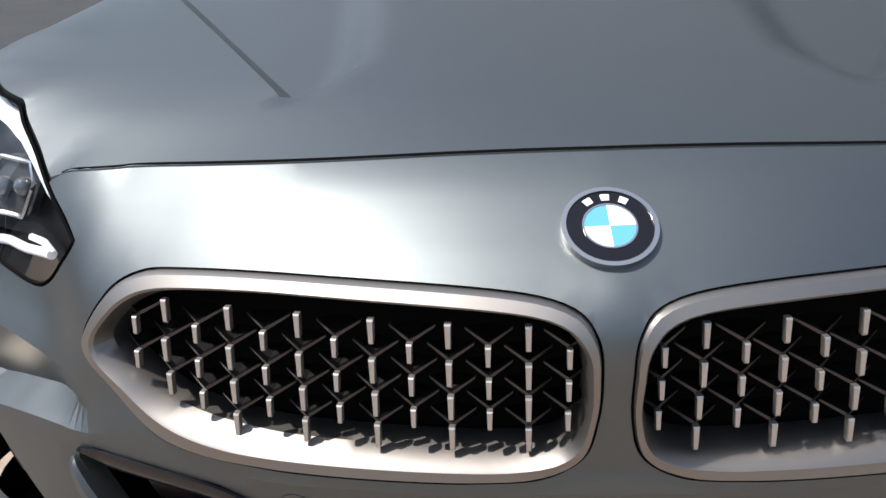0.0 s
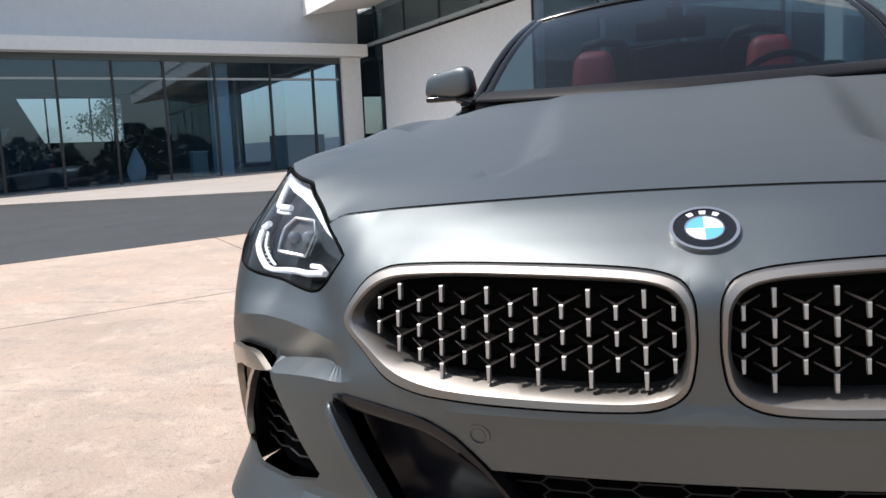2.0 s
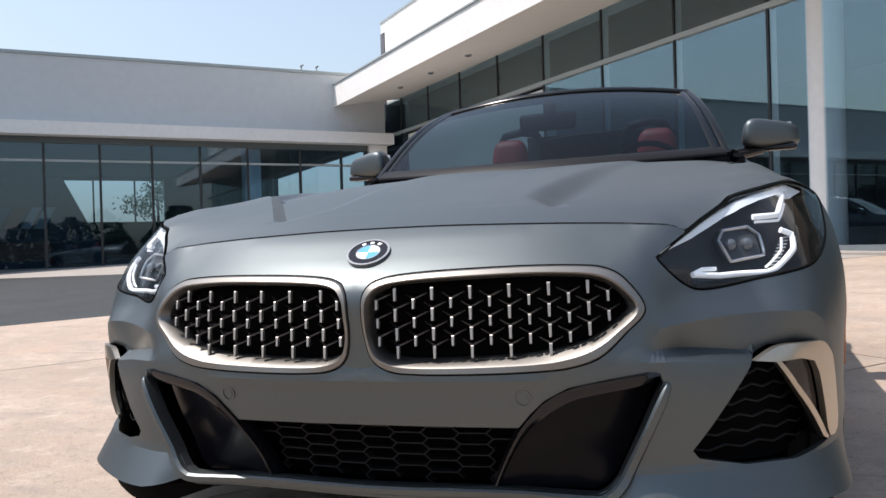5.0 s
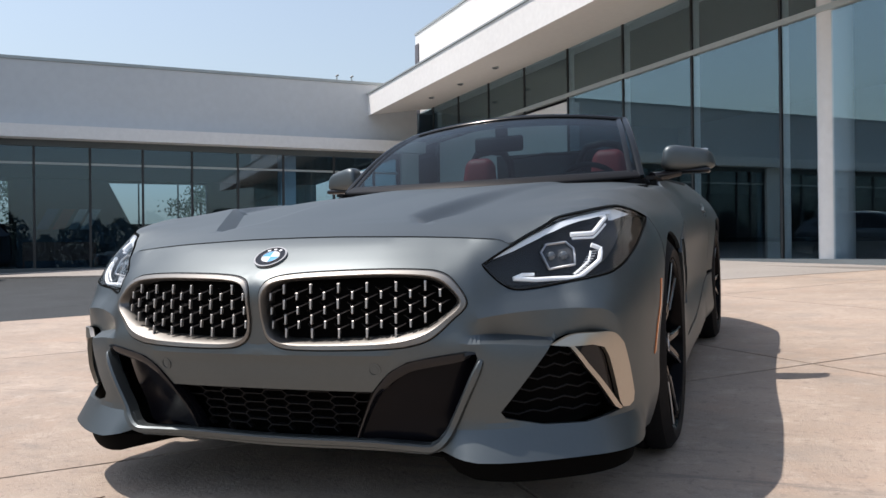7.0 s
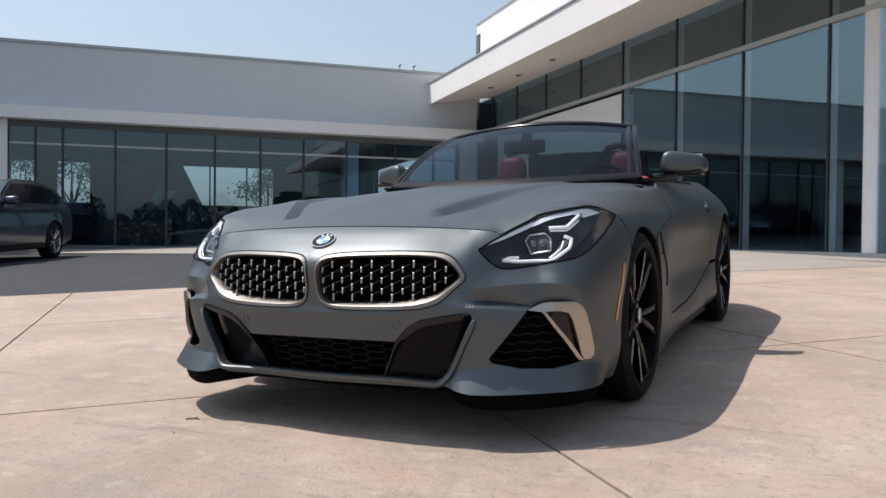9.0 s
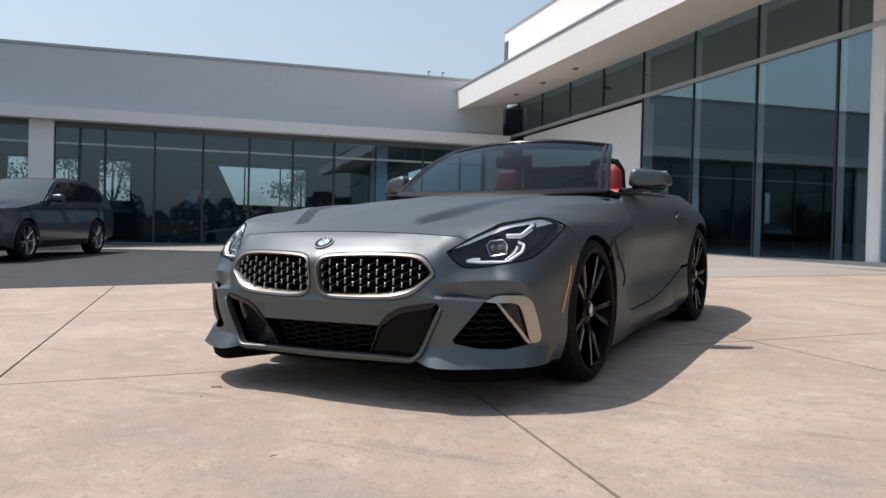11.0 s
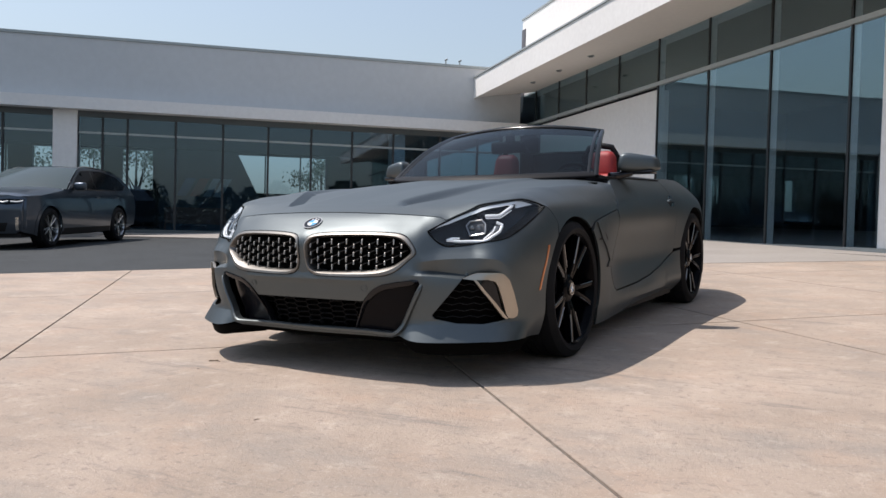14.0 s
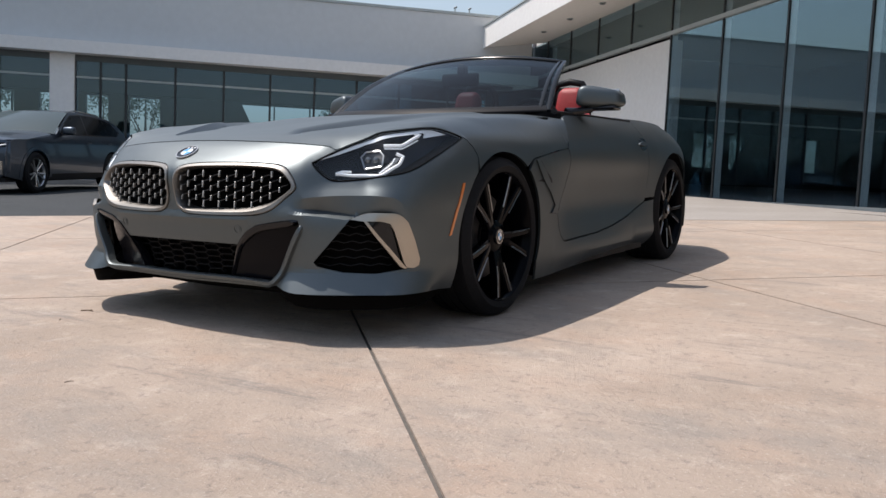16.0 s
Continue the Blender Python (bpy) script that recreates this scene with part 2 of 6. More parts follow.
window_1 = thing("window_1", "dark shop window band with slim metal mullions", "window", kind="structure")
mulls = [-15.0, -13.15, -12.52, -11.88, -10.61, -9.33, -8.07, -6.84, -5.64, -4.40, -2.95, -1.75, -0.98]
k = -15.0
more = []
while k > A0 + 1.3:
    k -= 1.26
    more.append(k)
for a in mulls + more:
    w = 0.028
    part("mullion", block(a - w, a + w, -0.12, -0.02, FA + 0.1, 3.39), ALU_DARK, window_1)
part("transom", block(A0, -0.95, -0.11, -0.03, 2.93, 2.985), ALU_PALE, window_1)
edges = sorted(mulls + more)
for a, b in zip(edges, edges[1:]):
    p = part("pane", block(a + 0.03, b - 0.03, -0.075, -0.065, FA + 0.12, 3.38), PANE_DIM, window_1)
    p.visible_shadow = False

# glazed wing
B1 = 30.0
structure("wall_white", block(0.0, 0.3, 0.75, 7.66, FB - 0.4, 3.80), STUCCO, "bright white rendered wall below the high windows", "wall")
structure("wall_upper_east", block(0.05, 0.4, -1.2, B1, 4.9, 7.42), STUCCO, "white parapet wall above the canopy", "wall")
structure("parapet_coping_east", block(0.02, 0.43, -1.23, B1, 7.424, 7.48), ALU_PALE, "thin coping of the upper parapet", "trim")
canopy = bmesh.new()
ca = [(-1.9, 4.62), (-1.9, 5.22), (0.048, 5.22), (0.048, 4.92)]
v0 = [canopy.verts.new((*site(a, 0.02), z)) for a, z in ca]
v1 = [canopy.verts.new((*site(a, B1), z)) for a, z in ca]
canopy.faces.new(v0), canopy.faces.new(v1[::-1])
for i in range(4):
    canopy.faces.new((v0[i], v1[i], v1[(i + 1) % 4], v0[(i + 1) % 4]))
bmesh.ops.recalc_face_normals(canopy, faces=canopy.faces)
structure("canopy", canopy, SOFFIT, "deep cream canopy over the glazed front", "canopy")
structure("canopy_fascia", block(-1.93, -1.902, 0.0, B1, 4.60, 5.21), STUCCO, "white fascia board of the canopy", "trim")
structure("canopy_flashing", block(-1.96, -1.89, 0.0, B1, 5.214, 5.25), ALU_PALE, "thin metal flashing on the canopy edge", "trim")
for b in (2.45, 4.3, 6.2):
    lamp = thing("downlight", "small round recessed downlight in the canopy soffit, switched off", "lamp", group="canopy downlights")
    bm = bmesh.new()
    bmesh.ops.create_cone(bm, cap_ends=True, segments=20, radius1=0.085, radius2=0.075, depth=0.03, matrix=Matrix.Translation((*site(-0.95, b), 4.757)))
    part("rim", bm, ALU_PALE, lamp)
    bm = bmesh.new()
    bmesh.ops.create_cone(bm, cap_ends=True, segments=20, radius1=0.055, radius2=0.055, depth=0.02, matrix=Matrix.Translation((*site(-0.95, b), 4.739)))
    part("lens", bm, ALU, lamp)
FIN = material("grey_green_glazing_fin", (0.40, 0.44, 0.44), 0.5, metal=0.0, vary=0.06, scale=6)
FIN_WHITE = material("white_glazing_fin", (0.80, 0.82, 0.80), 0.5, vary=0.04, scale=6)
window_2 = thing("window_2", "tall tinted curtain-wall glazing under the canopy", "window", kind="structure")
tall = [7.7, 9.65, 11.57, 13.48, 15.4, 17.3, 19.2, 21.1, 23.0, 24.9, 26.8, 28.7]
high = [-1.15, 0.3, 2.1, 3.95, 5.82] + tall
for b in high:
    z0 = FB if b in tall else 3.8
    part("mullion", block(-0.018, 0.014, b - 0.022, b + 0.022, z0, 4.95), ALU_DARK, window_2)
for b in tall:
    part("mullion_fin", block(0.018, 0.150, b - 0.02, b + 0.02, FB + 0.06, 4.92), FIN_WHITE, window_2)
part("transom", block(-0.05, 0.08, -1.15, B1, 3.88, 3.96), FIN, window_2)
part("sill", block(-0.08, 0.1, 7.7, B1, FB - 0.1, FB + 0.06), ALU_PALE, window_2)
for bs, z0, z1 in ((high, 3.98, 4.93), (tall, FB + 0.06, 3.86), ([-1.15, 0.72], FB, 3.86)):
    for a, b in zip(bs, bs[1:]):
        p = part("pane", block(0.0, 0.012, a + 0.03, b - 0.03, z0, z1), PANE, window_2)
        p.visible_shadow = False
structure("column_east", prism([site(0.20 + 0.235 * math.cos(2 * math.pi * k / 40), 14.25 + 0.235 * math.sin(2 * math.pi * k / 40)) for k in range(40)][::-1], FB - 0.3, 4.95), STUCCO, "round white column standing in the glazed front", "column")
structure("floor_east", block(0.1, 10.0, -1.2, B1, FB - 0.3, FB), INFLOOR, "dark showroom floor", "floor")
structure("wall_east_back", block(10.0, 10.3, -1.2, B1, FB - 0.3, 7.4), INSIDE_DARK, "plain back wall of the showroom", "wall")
structure("ceiling_east", block(0.45, 10.0, -1.2, B1, 4.96, 5.06), INSIDE_DARK, "showroom ceiling with the room's shade in its colour", "ceiling")
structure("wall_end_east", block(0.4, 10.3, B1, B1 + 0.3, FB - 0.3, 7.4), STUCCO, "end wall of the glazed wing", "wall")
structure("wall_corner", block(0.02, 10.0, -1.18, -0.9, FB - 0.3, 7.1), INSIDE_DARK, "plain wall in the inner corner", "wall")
structure("roof_east", block(0.404, 10.3, -1.2, B1, 7.2, 7.35), PANEL, "flat roof of the glazed wing", "roof")

# two short pipes on the roof edge of the long wing
for a, lean in ((-2.80, 4.0), (-2.36, -6.0)):
    vent = thing("roof_vent", "short grey metal vent pipe with a bent cap", "vent pipe", Matrix.Translation((*site(a, -0.16), 5.57)), group="roof vents")
    bm = bmesh.new()
    bmesh.ops.create_cone(bm, cap_ends=True, segments=12, radius1=0.022, radius2=0.020, depth=0.16, matrix=pose(0, 0, 0.08, 0, lean, 0))
    part("pipe", bm, ALU_PALE, vent)
    bm = bmesh.new()
    bmesh.ops.create_cone(bm, cap_ends=True, segments=12, radius1=0.028, radius2=0.024, depth=0.10, matrix=pose(0.01, 0, 0.165, 0, 62, 20))
    part("cap", bm, ALU, vent)

# ---- forecourt ----
def lot_slab(outline, z0, z1):
    bm = prism(outline, z0, z1)
    return bm


ground = tagged(mesh_ob("ground", boxes(((-400, -400, -0.6), (400, 400, -0.03))), ASPHALT, matrix=LOT), "dark grey asphalt drive and surroundings", "ground", "", "structure")
# slabs lie between straight joints that run with and across the building
def slab_point(p, q):
    """p: x + y, q: y - x, on the forecourt."""
    if abs(p - 0.08) < 0.05:
        p += 0.05 + 0.036 * q  # this joint was sawn a little askew
    return ((p - q) / 2, (p + q) / 2)


pavement = thing("pavement", "worn tan concrete slabs with straight dark joints", "pavement", LOT, kind="structure")
ps = [-2.85 + 2.93 * i for i in range(-4, 8)]
qs = [-13.2, -8.4, -4.1, 0.27, 4.45, 8.35]
J = 0.009
for p0, p1 in zip(ps, ps[1:]):
    for q0, q1 in zip(qs, qs[1:]):
        part("slab", prism([slab_point(p0 + J, q0 + J), slab_point(p1 - J, q0 + J), slab_point(p1 - J, q1 - J), slab_point(p0 + J, q1 - J)][::-1], -0.029, 0.0), CONCRETE, pavement)
part("joint_filler", prism([slab_point(ps[0], qs[0]), slab_point(ps[-1], qs[0]), slab_point(ps[-1], qs[-1]), slab_point(ps[0], qs[-1])], -0.0295, -0.008), JOINT, pavement)
# raised walk along the long wing, and the strip at the glazed front
tagged(mesh_ob("walkway", prism([(-45, 7.1), (-14.5, 10.2), (-9.0, 10.1), (-6.65, 10.05), (-4.2, 10.2), (-1.9, 6.1), (-1.1, 5.7), (4.0, 9.3), (9.0, 14.0), (-8.0, 26.0), (-20.0, 16.0), (-45, 10.5)], -0.028, 0.004), KERB, matrix=LOT), "pale concrete walk between drive and building", "walkway", "", "structure")
structure("kerb_west", block(-40.0, -0.4, 0.0, 1.2, FA - 0.5, FA + 0.02), KERB, "pale concrete kerb under the shop windows", "kerb")
structure("kerb_east", block(-0.75, 0.0, 0.0, B1, FB - 0.5, FB - 0.02), KERB, "pale concrete kerb along the glazed front", "kerb")

# bits of dry twig on the slabs
for tx, ty, turn, size in ((-0.57, -0.85, 25, 0.055), (-0.50, -1.02, -40, 0.03), (0.35, -1.55, 70, 0.025)):
    twig = thing("dry_twig", "small dry brown twig lying on the concrete", "twig", LOT @ pose(tx, ty, 0, 0, 0, turn), group="twigs on the forecourt")
    bm = bmesh.new()
    for k, (p, q, w) in enumerate((((-0.5, 0, 0), (0.05, 0.06, 0.05), 0.06), ((0.05, 0.06, 0.05), (0.5, -0.05, 0), 0.05), ((0.0, 0.05, 0.04), (0.25, 0.28, 0.06), 0.04))):
        a, b = Vector(p) * size, Vector(q) * size
        d = (b - a).cross(Vector((0, 0, 1))).normalized() * w * size
        up = Vector((0, 0, 1.6 * w * size))
        v = [bm.verts.new(c) for c in (a + d, a - d, a + up, b + d * 0.7, b - d * 0.7, b + up * 0.7)]
        for f in ((0, 2, 5, 3), (2, 1, 4, 5), (1, 0, 3, 4), (0, 1, 2), (3, 5, 4)):
            bm.faces.new([v[i] for i in f])
    bmesh.ops.recalc_face_normals(bm, faces=bm.faces)
    part("stick", bm, TWIG, twig)
# woods and roofs across the road, met only in reflections
LEAF = material("far_foliage", (0.042, 0.060, 0.045), 0.8, vary=0.4, scale=1.0)
rng = random.Random(5)
woods = bmesh.new()
for i in range(70):
    ang = radians(-150 + 185 * i / 69 + rng.uniform(-1, 1) - 30)
    dist = rng.uniform(46, 62)
    cx, cy = dist * math.cos(ang), dist * math.sin(ang)
    if cy > 12 and cx > -30:
        continue
    tall = rng.uniform(3.8, 7.2)
    base = -1.5
    for k in range(620):
        h = rng.random()
        rad = tall * 0.42 * math.sqrt(max(0.05, 1 - (2 * h - 0.9) ** 2))
        a = rng.uniform(0, 2 * math.pi)
        p = Vector((cx + rad * math.cos(a) * rng.random() ** 0.5, cy + rad * math.sin(a) * rng.random() ** 0.5, base + tall * (0.12 + 0.9 * h)))
        q = rng.uniform(0.09, 0.24)
        m = Matrix.Translation(p) @ Euler((rng.uniform(0, 6), rng.uniform(0, 6), rng.uniform(0, 6))).to_matrix().to_4x4()
        v = [woods.verts.new(m @ Vector(c)) for c in ((-q, -q * 0.6, 0), (q, -q * 0.7, 0.1), (q * 0.8, q * 0.7, -0.1), (-q * 0.7, q * 0.6, 0.15))]
        woods.faces.new(v)
        w = [woods.verts.new(m @ Vector(c)) for c in ((0, -q * 0.6, -q), (0.1, -q * 0.7, q), (-0.1, q * 0.7, q * 0.8), (0.1, q * 0.6, -q * 0.7))]
        woods.faces.new(w)
tagged(mesh_ob("woods", woods, LEAF), "dark green trees beyond the road", "trees", "", "stuff")

# trees behind the long wing, seen through its windows
BARK = material("grey_bark", (0.09, 0.075, 0.06), 0.9, vary=0.3, scale=12, bump=0.4, bump_scale=40)
GREEN = material("fresh_foliage", (0.10, 0.14, 0.085), 0.7, vary=0.4, scale=2.0)


def tree(x, y, z, tall, spread, seed):
    """Tapered trunk with limbs, and a loose crown of small leaf clumps."""
    r = random.Random(seed)
    top = thing("tree", "leafy green tree standing behind the showroom", "tree", Matrix.Translation((x, y, z)), group="trees behind the showroom")
    wood = bmesh.new()
    tips = []
    for k in range(7):
        turn, reach = 2 * math.pi * k / 6 + r.uniform(-0.3, 0.3), spread * r.uniform(0.45, 0.9) if k else 0.0
        foot = tall * r.uniform(0.22, 0.42) if k else 0.0
        end = Vector((reach * math.cos(turn), reach * math.sin(turn), tall * r.uniform(0.55, 0.9) if k else tall * 0.8))
        for i in range(4):
            p, q = Vector((0, 0, foot)).lerp(end, i / 4), Vector((0, 0, foot)).lerp(end, (i + 1) / 4)
            w0, w1 = ((0.16, 0.05)[k > 0] * (1 - i / 4.5), (0.16, 0.05)[k > 0] * (1 - (i + 1) / 4.5))
            ring = [[wood.verts.new(c + Vector((w * math.cos(2.1 * j), w * math.sin(2.1 * j), 0))) for j in range(3)] for c, w in ((p, w0), (q, w1))]
            for j in range(3):
                wood.faces.new((ring[0][j], ring[0][(j + 1) % 3], ring[1][(j + 1) % 3], ring[1][j]))
        tips.append(end)
    part("trunk", wood, BARK, top, "grey bark trunk and limbs")
    leaves = bmesh.new()
    for k in range(1300):
        c = tips[k % 7] + Vector((r.gauss(0, 1), r.gauss(0, 1), r.gauss(0, 0.8))) * spread * 0.24
        q = r.uniform(0.03, 0.08)
        m = Matrix.Translation(c) @ Euler((r.uniform(0, 6), r.uniform(0, 6), r.uniform(0, 6))).to_matrix().to_4x4()
        leaves.faces.new([leaves.verts.new(m @ Vector(v)) for v in ((-q, -q * 0.5, 0), (q, -q * 0.6, q * 0.2), (q * 0.8, q * 0.7, 0), (-q * 0.7, q * 0.5, q * 0.3))])
    part("crown", leaves, GREEN, top, "loose crown of green leaves")


for i, (ta, tb, tall, spread) in enumerate(((-4.4, -19.0, 5.0, 1.3), (-2.2, -20.5, 5.6, 1.9), (-13.4, -17.5, 5.4, 1.7), (-15.6, -19.5, 5.2, 1.6), (-18.5, -18.0, 5.8, 2.2), (-21.8, -20.0, 5.2, 1.8), (-12.0, -21.5, 4.6, 1.5))):
    tree(*site(ta, tb), -0.2, tall, spread, 20 + i)

# things in the showroom of the long wing, close behind its glass
SLATE = material("dark_slate_board", (0.050, 0.060, 0.075), 0.6, vary=0.1, scale=4)
REDWOOD = material("red_brown_wood", (0.17, 0.075, 0.05), 0.5, vary=0.25, scale=10)
PALE = material("pale_grey_laminate", (0.42, 0.44, 0.42), 0.5, vary=0.05, scale=4)
CLOTH = material("white_cloth", (0.84, 0.84, 0.82), 0.85, vary=0.05, scale=12, bump=0.2)
INKBLUE = material("printed_blue", (0.05, 0.09, 0.16), 0.5)
INKRED = material("printed_red", (0.20, 0.055, 0.05), 0.5)


def board_on(outline, b0, b1):
    """Upright board from an outline of (along, height)."""
    bm = bmesh.new()
    f, g = [bm.verts.new((*site(a, b1), z)) for a, z in outline], [bm.verts.new((*site(a, b0), z)) for a, z in outline]
    n = len(outline)
    bm.faces.new(f), bm.faces.new(g[::-1])
    for i in range(n):
        bm.faces.new((f[i], g[i], g[(i + 1) % n], f[(i + 1) % n]))
    bmesh.ops.recalc_face_normals(bm, faces=bm.faces)
    return bm


wall_board = thing("display_wall", "dark slate display wall with a slanted end and printed stripes", "display wall")
part("panel", board_on([(-11.2, FA), (-7.75, FA), (-8.2, 1.37), (-8.88, 2.75), (-11.2, 2.75)], -2.58, -2.50), SLATE, wall_board)
for nm, a, w, ink in (("blue_stripe", -10.72, 0.30, INKBLUE), ("red_stripe", -10.32, 0.30, INKRED), ("white_mark", -9.92, 0.22, PALE), ("white_mark", -9.62, 0.26, PALE)):
    part(nm, board_on([(a, 1.38), (a + w, 1.38), (a + w + 0.3, 1.95), (a + 0.3, 1.95)], -2.496, -2.488), ink, wall_board)
desk = thing("reception_desk", "red-brown wooden reception desk behind the glass", "desk")
part("body", block(-11.0, -9.2, -2.3, -1.75, FA, 1.02), REDWOOD, desk)
part("top", block(-11.04, -9.16, -2.34, -1.71, 1.02, 1.07), SLATE, desk)
part("plinth", block(-10.95, -9.25, -1.748, -1.735, FA, FA + 0.3), SLATE, desk, "dark kick board")
plinth = thing("display_plinth", "pale grey upright plinth behind the glass", "plinth")
part("body", block(-4.80, -4.40, -1.75, -1.4, FA + 0.05, 1.15), PALE, plinth)
part("cap", block(-4.82, -4.38, -1.77, -1.38, 1.152, 1.18), STUCCO, plinth)
screen_board = thing("room_divider", "pale grey-green room divider behind the glass", "divider")
part("panel", block(-2.6, -0.98, -1.54, -1.48, FA + 0.08, 1.54), PALE, screen_board)
for a in (-2.4, -1.2):
    part("foot", block(a - 0.03, a + 0.03, -1.75, -1.27, FA, FA + 0.078), ALU, screen_board)
cover = thing("covered_stand", "white cloth-covered stand tapering to a point", "display stand", Matrix.Translation((*site(-6.24, -1.5), FA)))
bm = bmesh.new()
rings = [[bm.verts.new((r * (1 + 0.10 * math.sin(5 * w)) * math.cos(w), r * (1 + 0.10 * math.sin(5 * w)) * math.sin(w), z)) for w in [2 * math.pi * k / 24 for k in range(24)]] for z, r in ((0.16, 0.10), (0.22, 0.14), (0.42, 0.22), (0.60, 0.22), (0.80, 0.15), (1.0, 0.07), (1.1, 0.02))]
for r0, r1 in zip(rings, rings[1:]):
    for k in range(24):
        bm.faces.new((r0[k], r0[(k + 1) % 24], r1[(k + 1) % 24], r1[k]))
bm.faces.new(rings[-1])
part("cloth", bm, CLOTH, cover, smooth=True)
part("base", boxes(((-0.14, -0.14, 0), (0.14, 0.14, 0.03)), ((-0.03, -0.03, 0.031), (0.03, 0.03, 0.2))), ALU, cover)

# ---- parked sport utility vehicle ----
SUVPAINT = material("dark_grey_metallic", (0.052, 0.066, 0.088), 0.30, metal=0.8, vary=0.03, scale=20, coat=0.6)
# windscreen base colour is paler than the side glass, to imitate reflected sky
SUVSCREEN = material("sky_lit_car_glass", (0.060, 0.080, 0.086), 0.07, spec=0.2)
SUVGLASS = material("dark_car_glass", (0.006, 0.008, 0.010), 0.08, spec=0.10)

# ---- the roadster: body surfaces, in metres; x to its left side, y backwards from the front axle, z up ----
NOSE = [(0, 0, -0.872), (0.15, 0.15, -0.866), (0.301, 0.30, -0.850), (0.453, 0.45, -0.826), (0.567, 0.56, -0.796), (0.73, 0.70, -0.712),
        (0.874, 0.808, -0.616), (0.995, 0.862, -0.503), (1.13, 0.894, -0.370), (1.25, 0.909, -0.25), (1.34, 0.914, -0.16),
        (1.43, 0.918, -0.07), (1.56, 0.920, 0.06), (1.70, 0.919, 0.20), (1.85, 0.915, 0.35), (2.0, 0.909, 0.50), (2.32, 0.893, 0.82)]
LEVELS = (0.12, 0.19, 0.26, 0.34, 0.44, 0.50, 0.56, 0.61, 0.66, 0.71, 0.77)
INSET = [(0.00, 0.080, 0.046, 0.040, 0.014, 0.000, -0.003, -0.011, 0.005, 0.074, 0.172, 0.42),
         (0.30, 0.080, 0.044, 0.036, 0.010, -0.004, 0.001, 0.005, 0.023, 0.080, 0.170, 0.42),
         (0.53, 0.050, -0.012, 0.012, 0.006, 0.002, 0.018, 0.030, 0.054, 0.104, 0.178, 0.34),
         (0.64, 0.030, -0.030, 0.004, 0.000, 0.006, 0.034, 0.064, 0.080, 0.104, 0.150, 0.235),
         (0.78, 0.030, -0.028, 0.002, -0.002, 0.000, 0.030, 0.068, 0.090, 0.112, 0.146, 0.205),
         (0.865, 0.032, -0.021, 0.001, -0.003, -0.005, 0.008, 0.034, 0.055, 0.089, 0.137, 0.197),
         (0.95, 0.035, -0.014, 0.000, -0.004, -0.010, -0.007, 0.006, 0.024, 0.055, 0.104, 0.165),
         (1.13, 0.050, 0.018, 0.002, 0.000, -0.005, -0.010, -0.008, 0.000, 0.018, 0.054, 0.105),
         (1.25, 0.050, 0.022, 0.006, 0.004, 0.000, -0.002, -0.002, 0.002, 0.012, 0.032, 0.070),
         (1.34, 0.050, 0.022, 0.006, 0.004, 0.000, 0.000, 0.002, 0.005, 0.013, 0.032, 0.068),
         (1.56, 0.050, 0.022, 0.006, 0.004, 0.000, 0.000, 0.002, 0.006, 0.013, 0.030, 0.064),
         (1.90, 0.050, 0.022, 0.006, 0.004, 0.000, 0.000, 0.001, 0.004, 0.008, 0.020, 0.055),
         (2.32, 0.050, 0.022, 0.006, 0.004, 0.000, 0.000, 0.001, 0.003, 0.006, 0.013, 0.036)]


def nose_plan(u):
    x, y = spline(NOSE, u)
    x1, y1 = spline(NOSE, min(2.32, u + 0.01))
    x0, y0 = spline(NOSE, max(0.0, u - 0.01))
    tx, ty = x1 - x0, y1 - y0
    n = math.hypot(tx, ty)
    if u < 0.01:
        return x, y, 0.0, -1.0
    return x, y, ty / n, -tx / n


RIDGE = [(0.46, 0.488), (0.52, 0.498), (0.61, 0.509), (0.74, 0.515), (0.85, 0.513), (0.905, 0.500), (0.94, 0.455), (0.965, 0.41)]
LEDGE = [(0.46, 0.472), (0.512, 0.468), (0.60, 0.465), (0.70, 0.455), (0.76, 0.446), (0.90, 0.44), (0.965, 0.40)]


def channel(u, z):
    """Extra inset between the bumper's upper ridge and the blade below it."""
    deep = 0.036 * smoothstep(0.50, 0.63, u) * (1 - smoothstep(0.84, 0.95, u))
    if deep < 1e-4:
        return 0.0
    a, b = spline(RIDGE, u), spline(LEDGE, u)
    if z > a:
        return -0.006 * (deep / 0.036) * (1 - smoothstep(a, a + 0.04, z))
    if z > b:
        return deep * (a - z) / (a - b) - 0.006 * (deep / 0.036)
    return (deep - 0.006 * (deep / 0.036)) * (1 - smoothstep(0, 1, (b - z) / 0.02))


NOSE_CACHE = {}


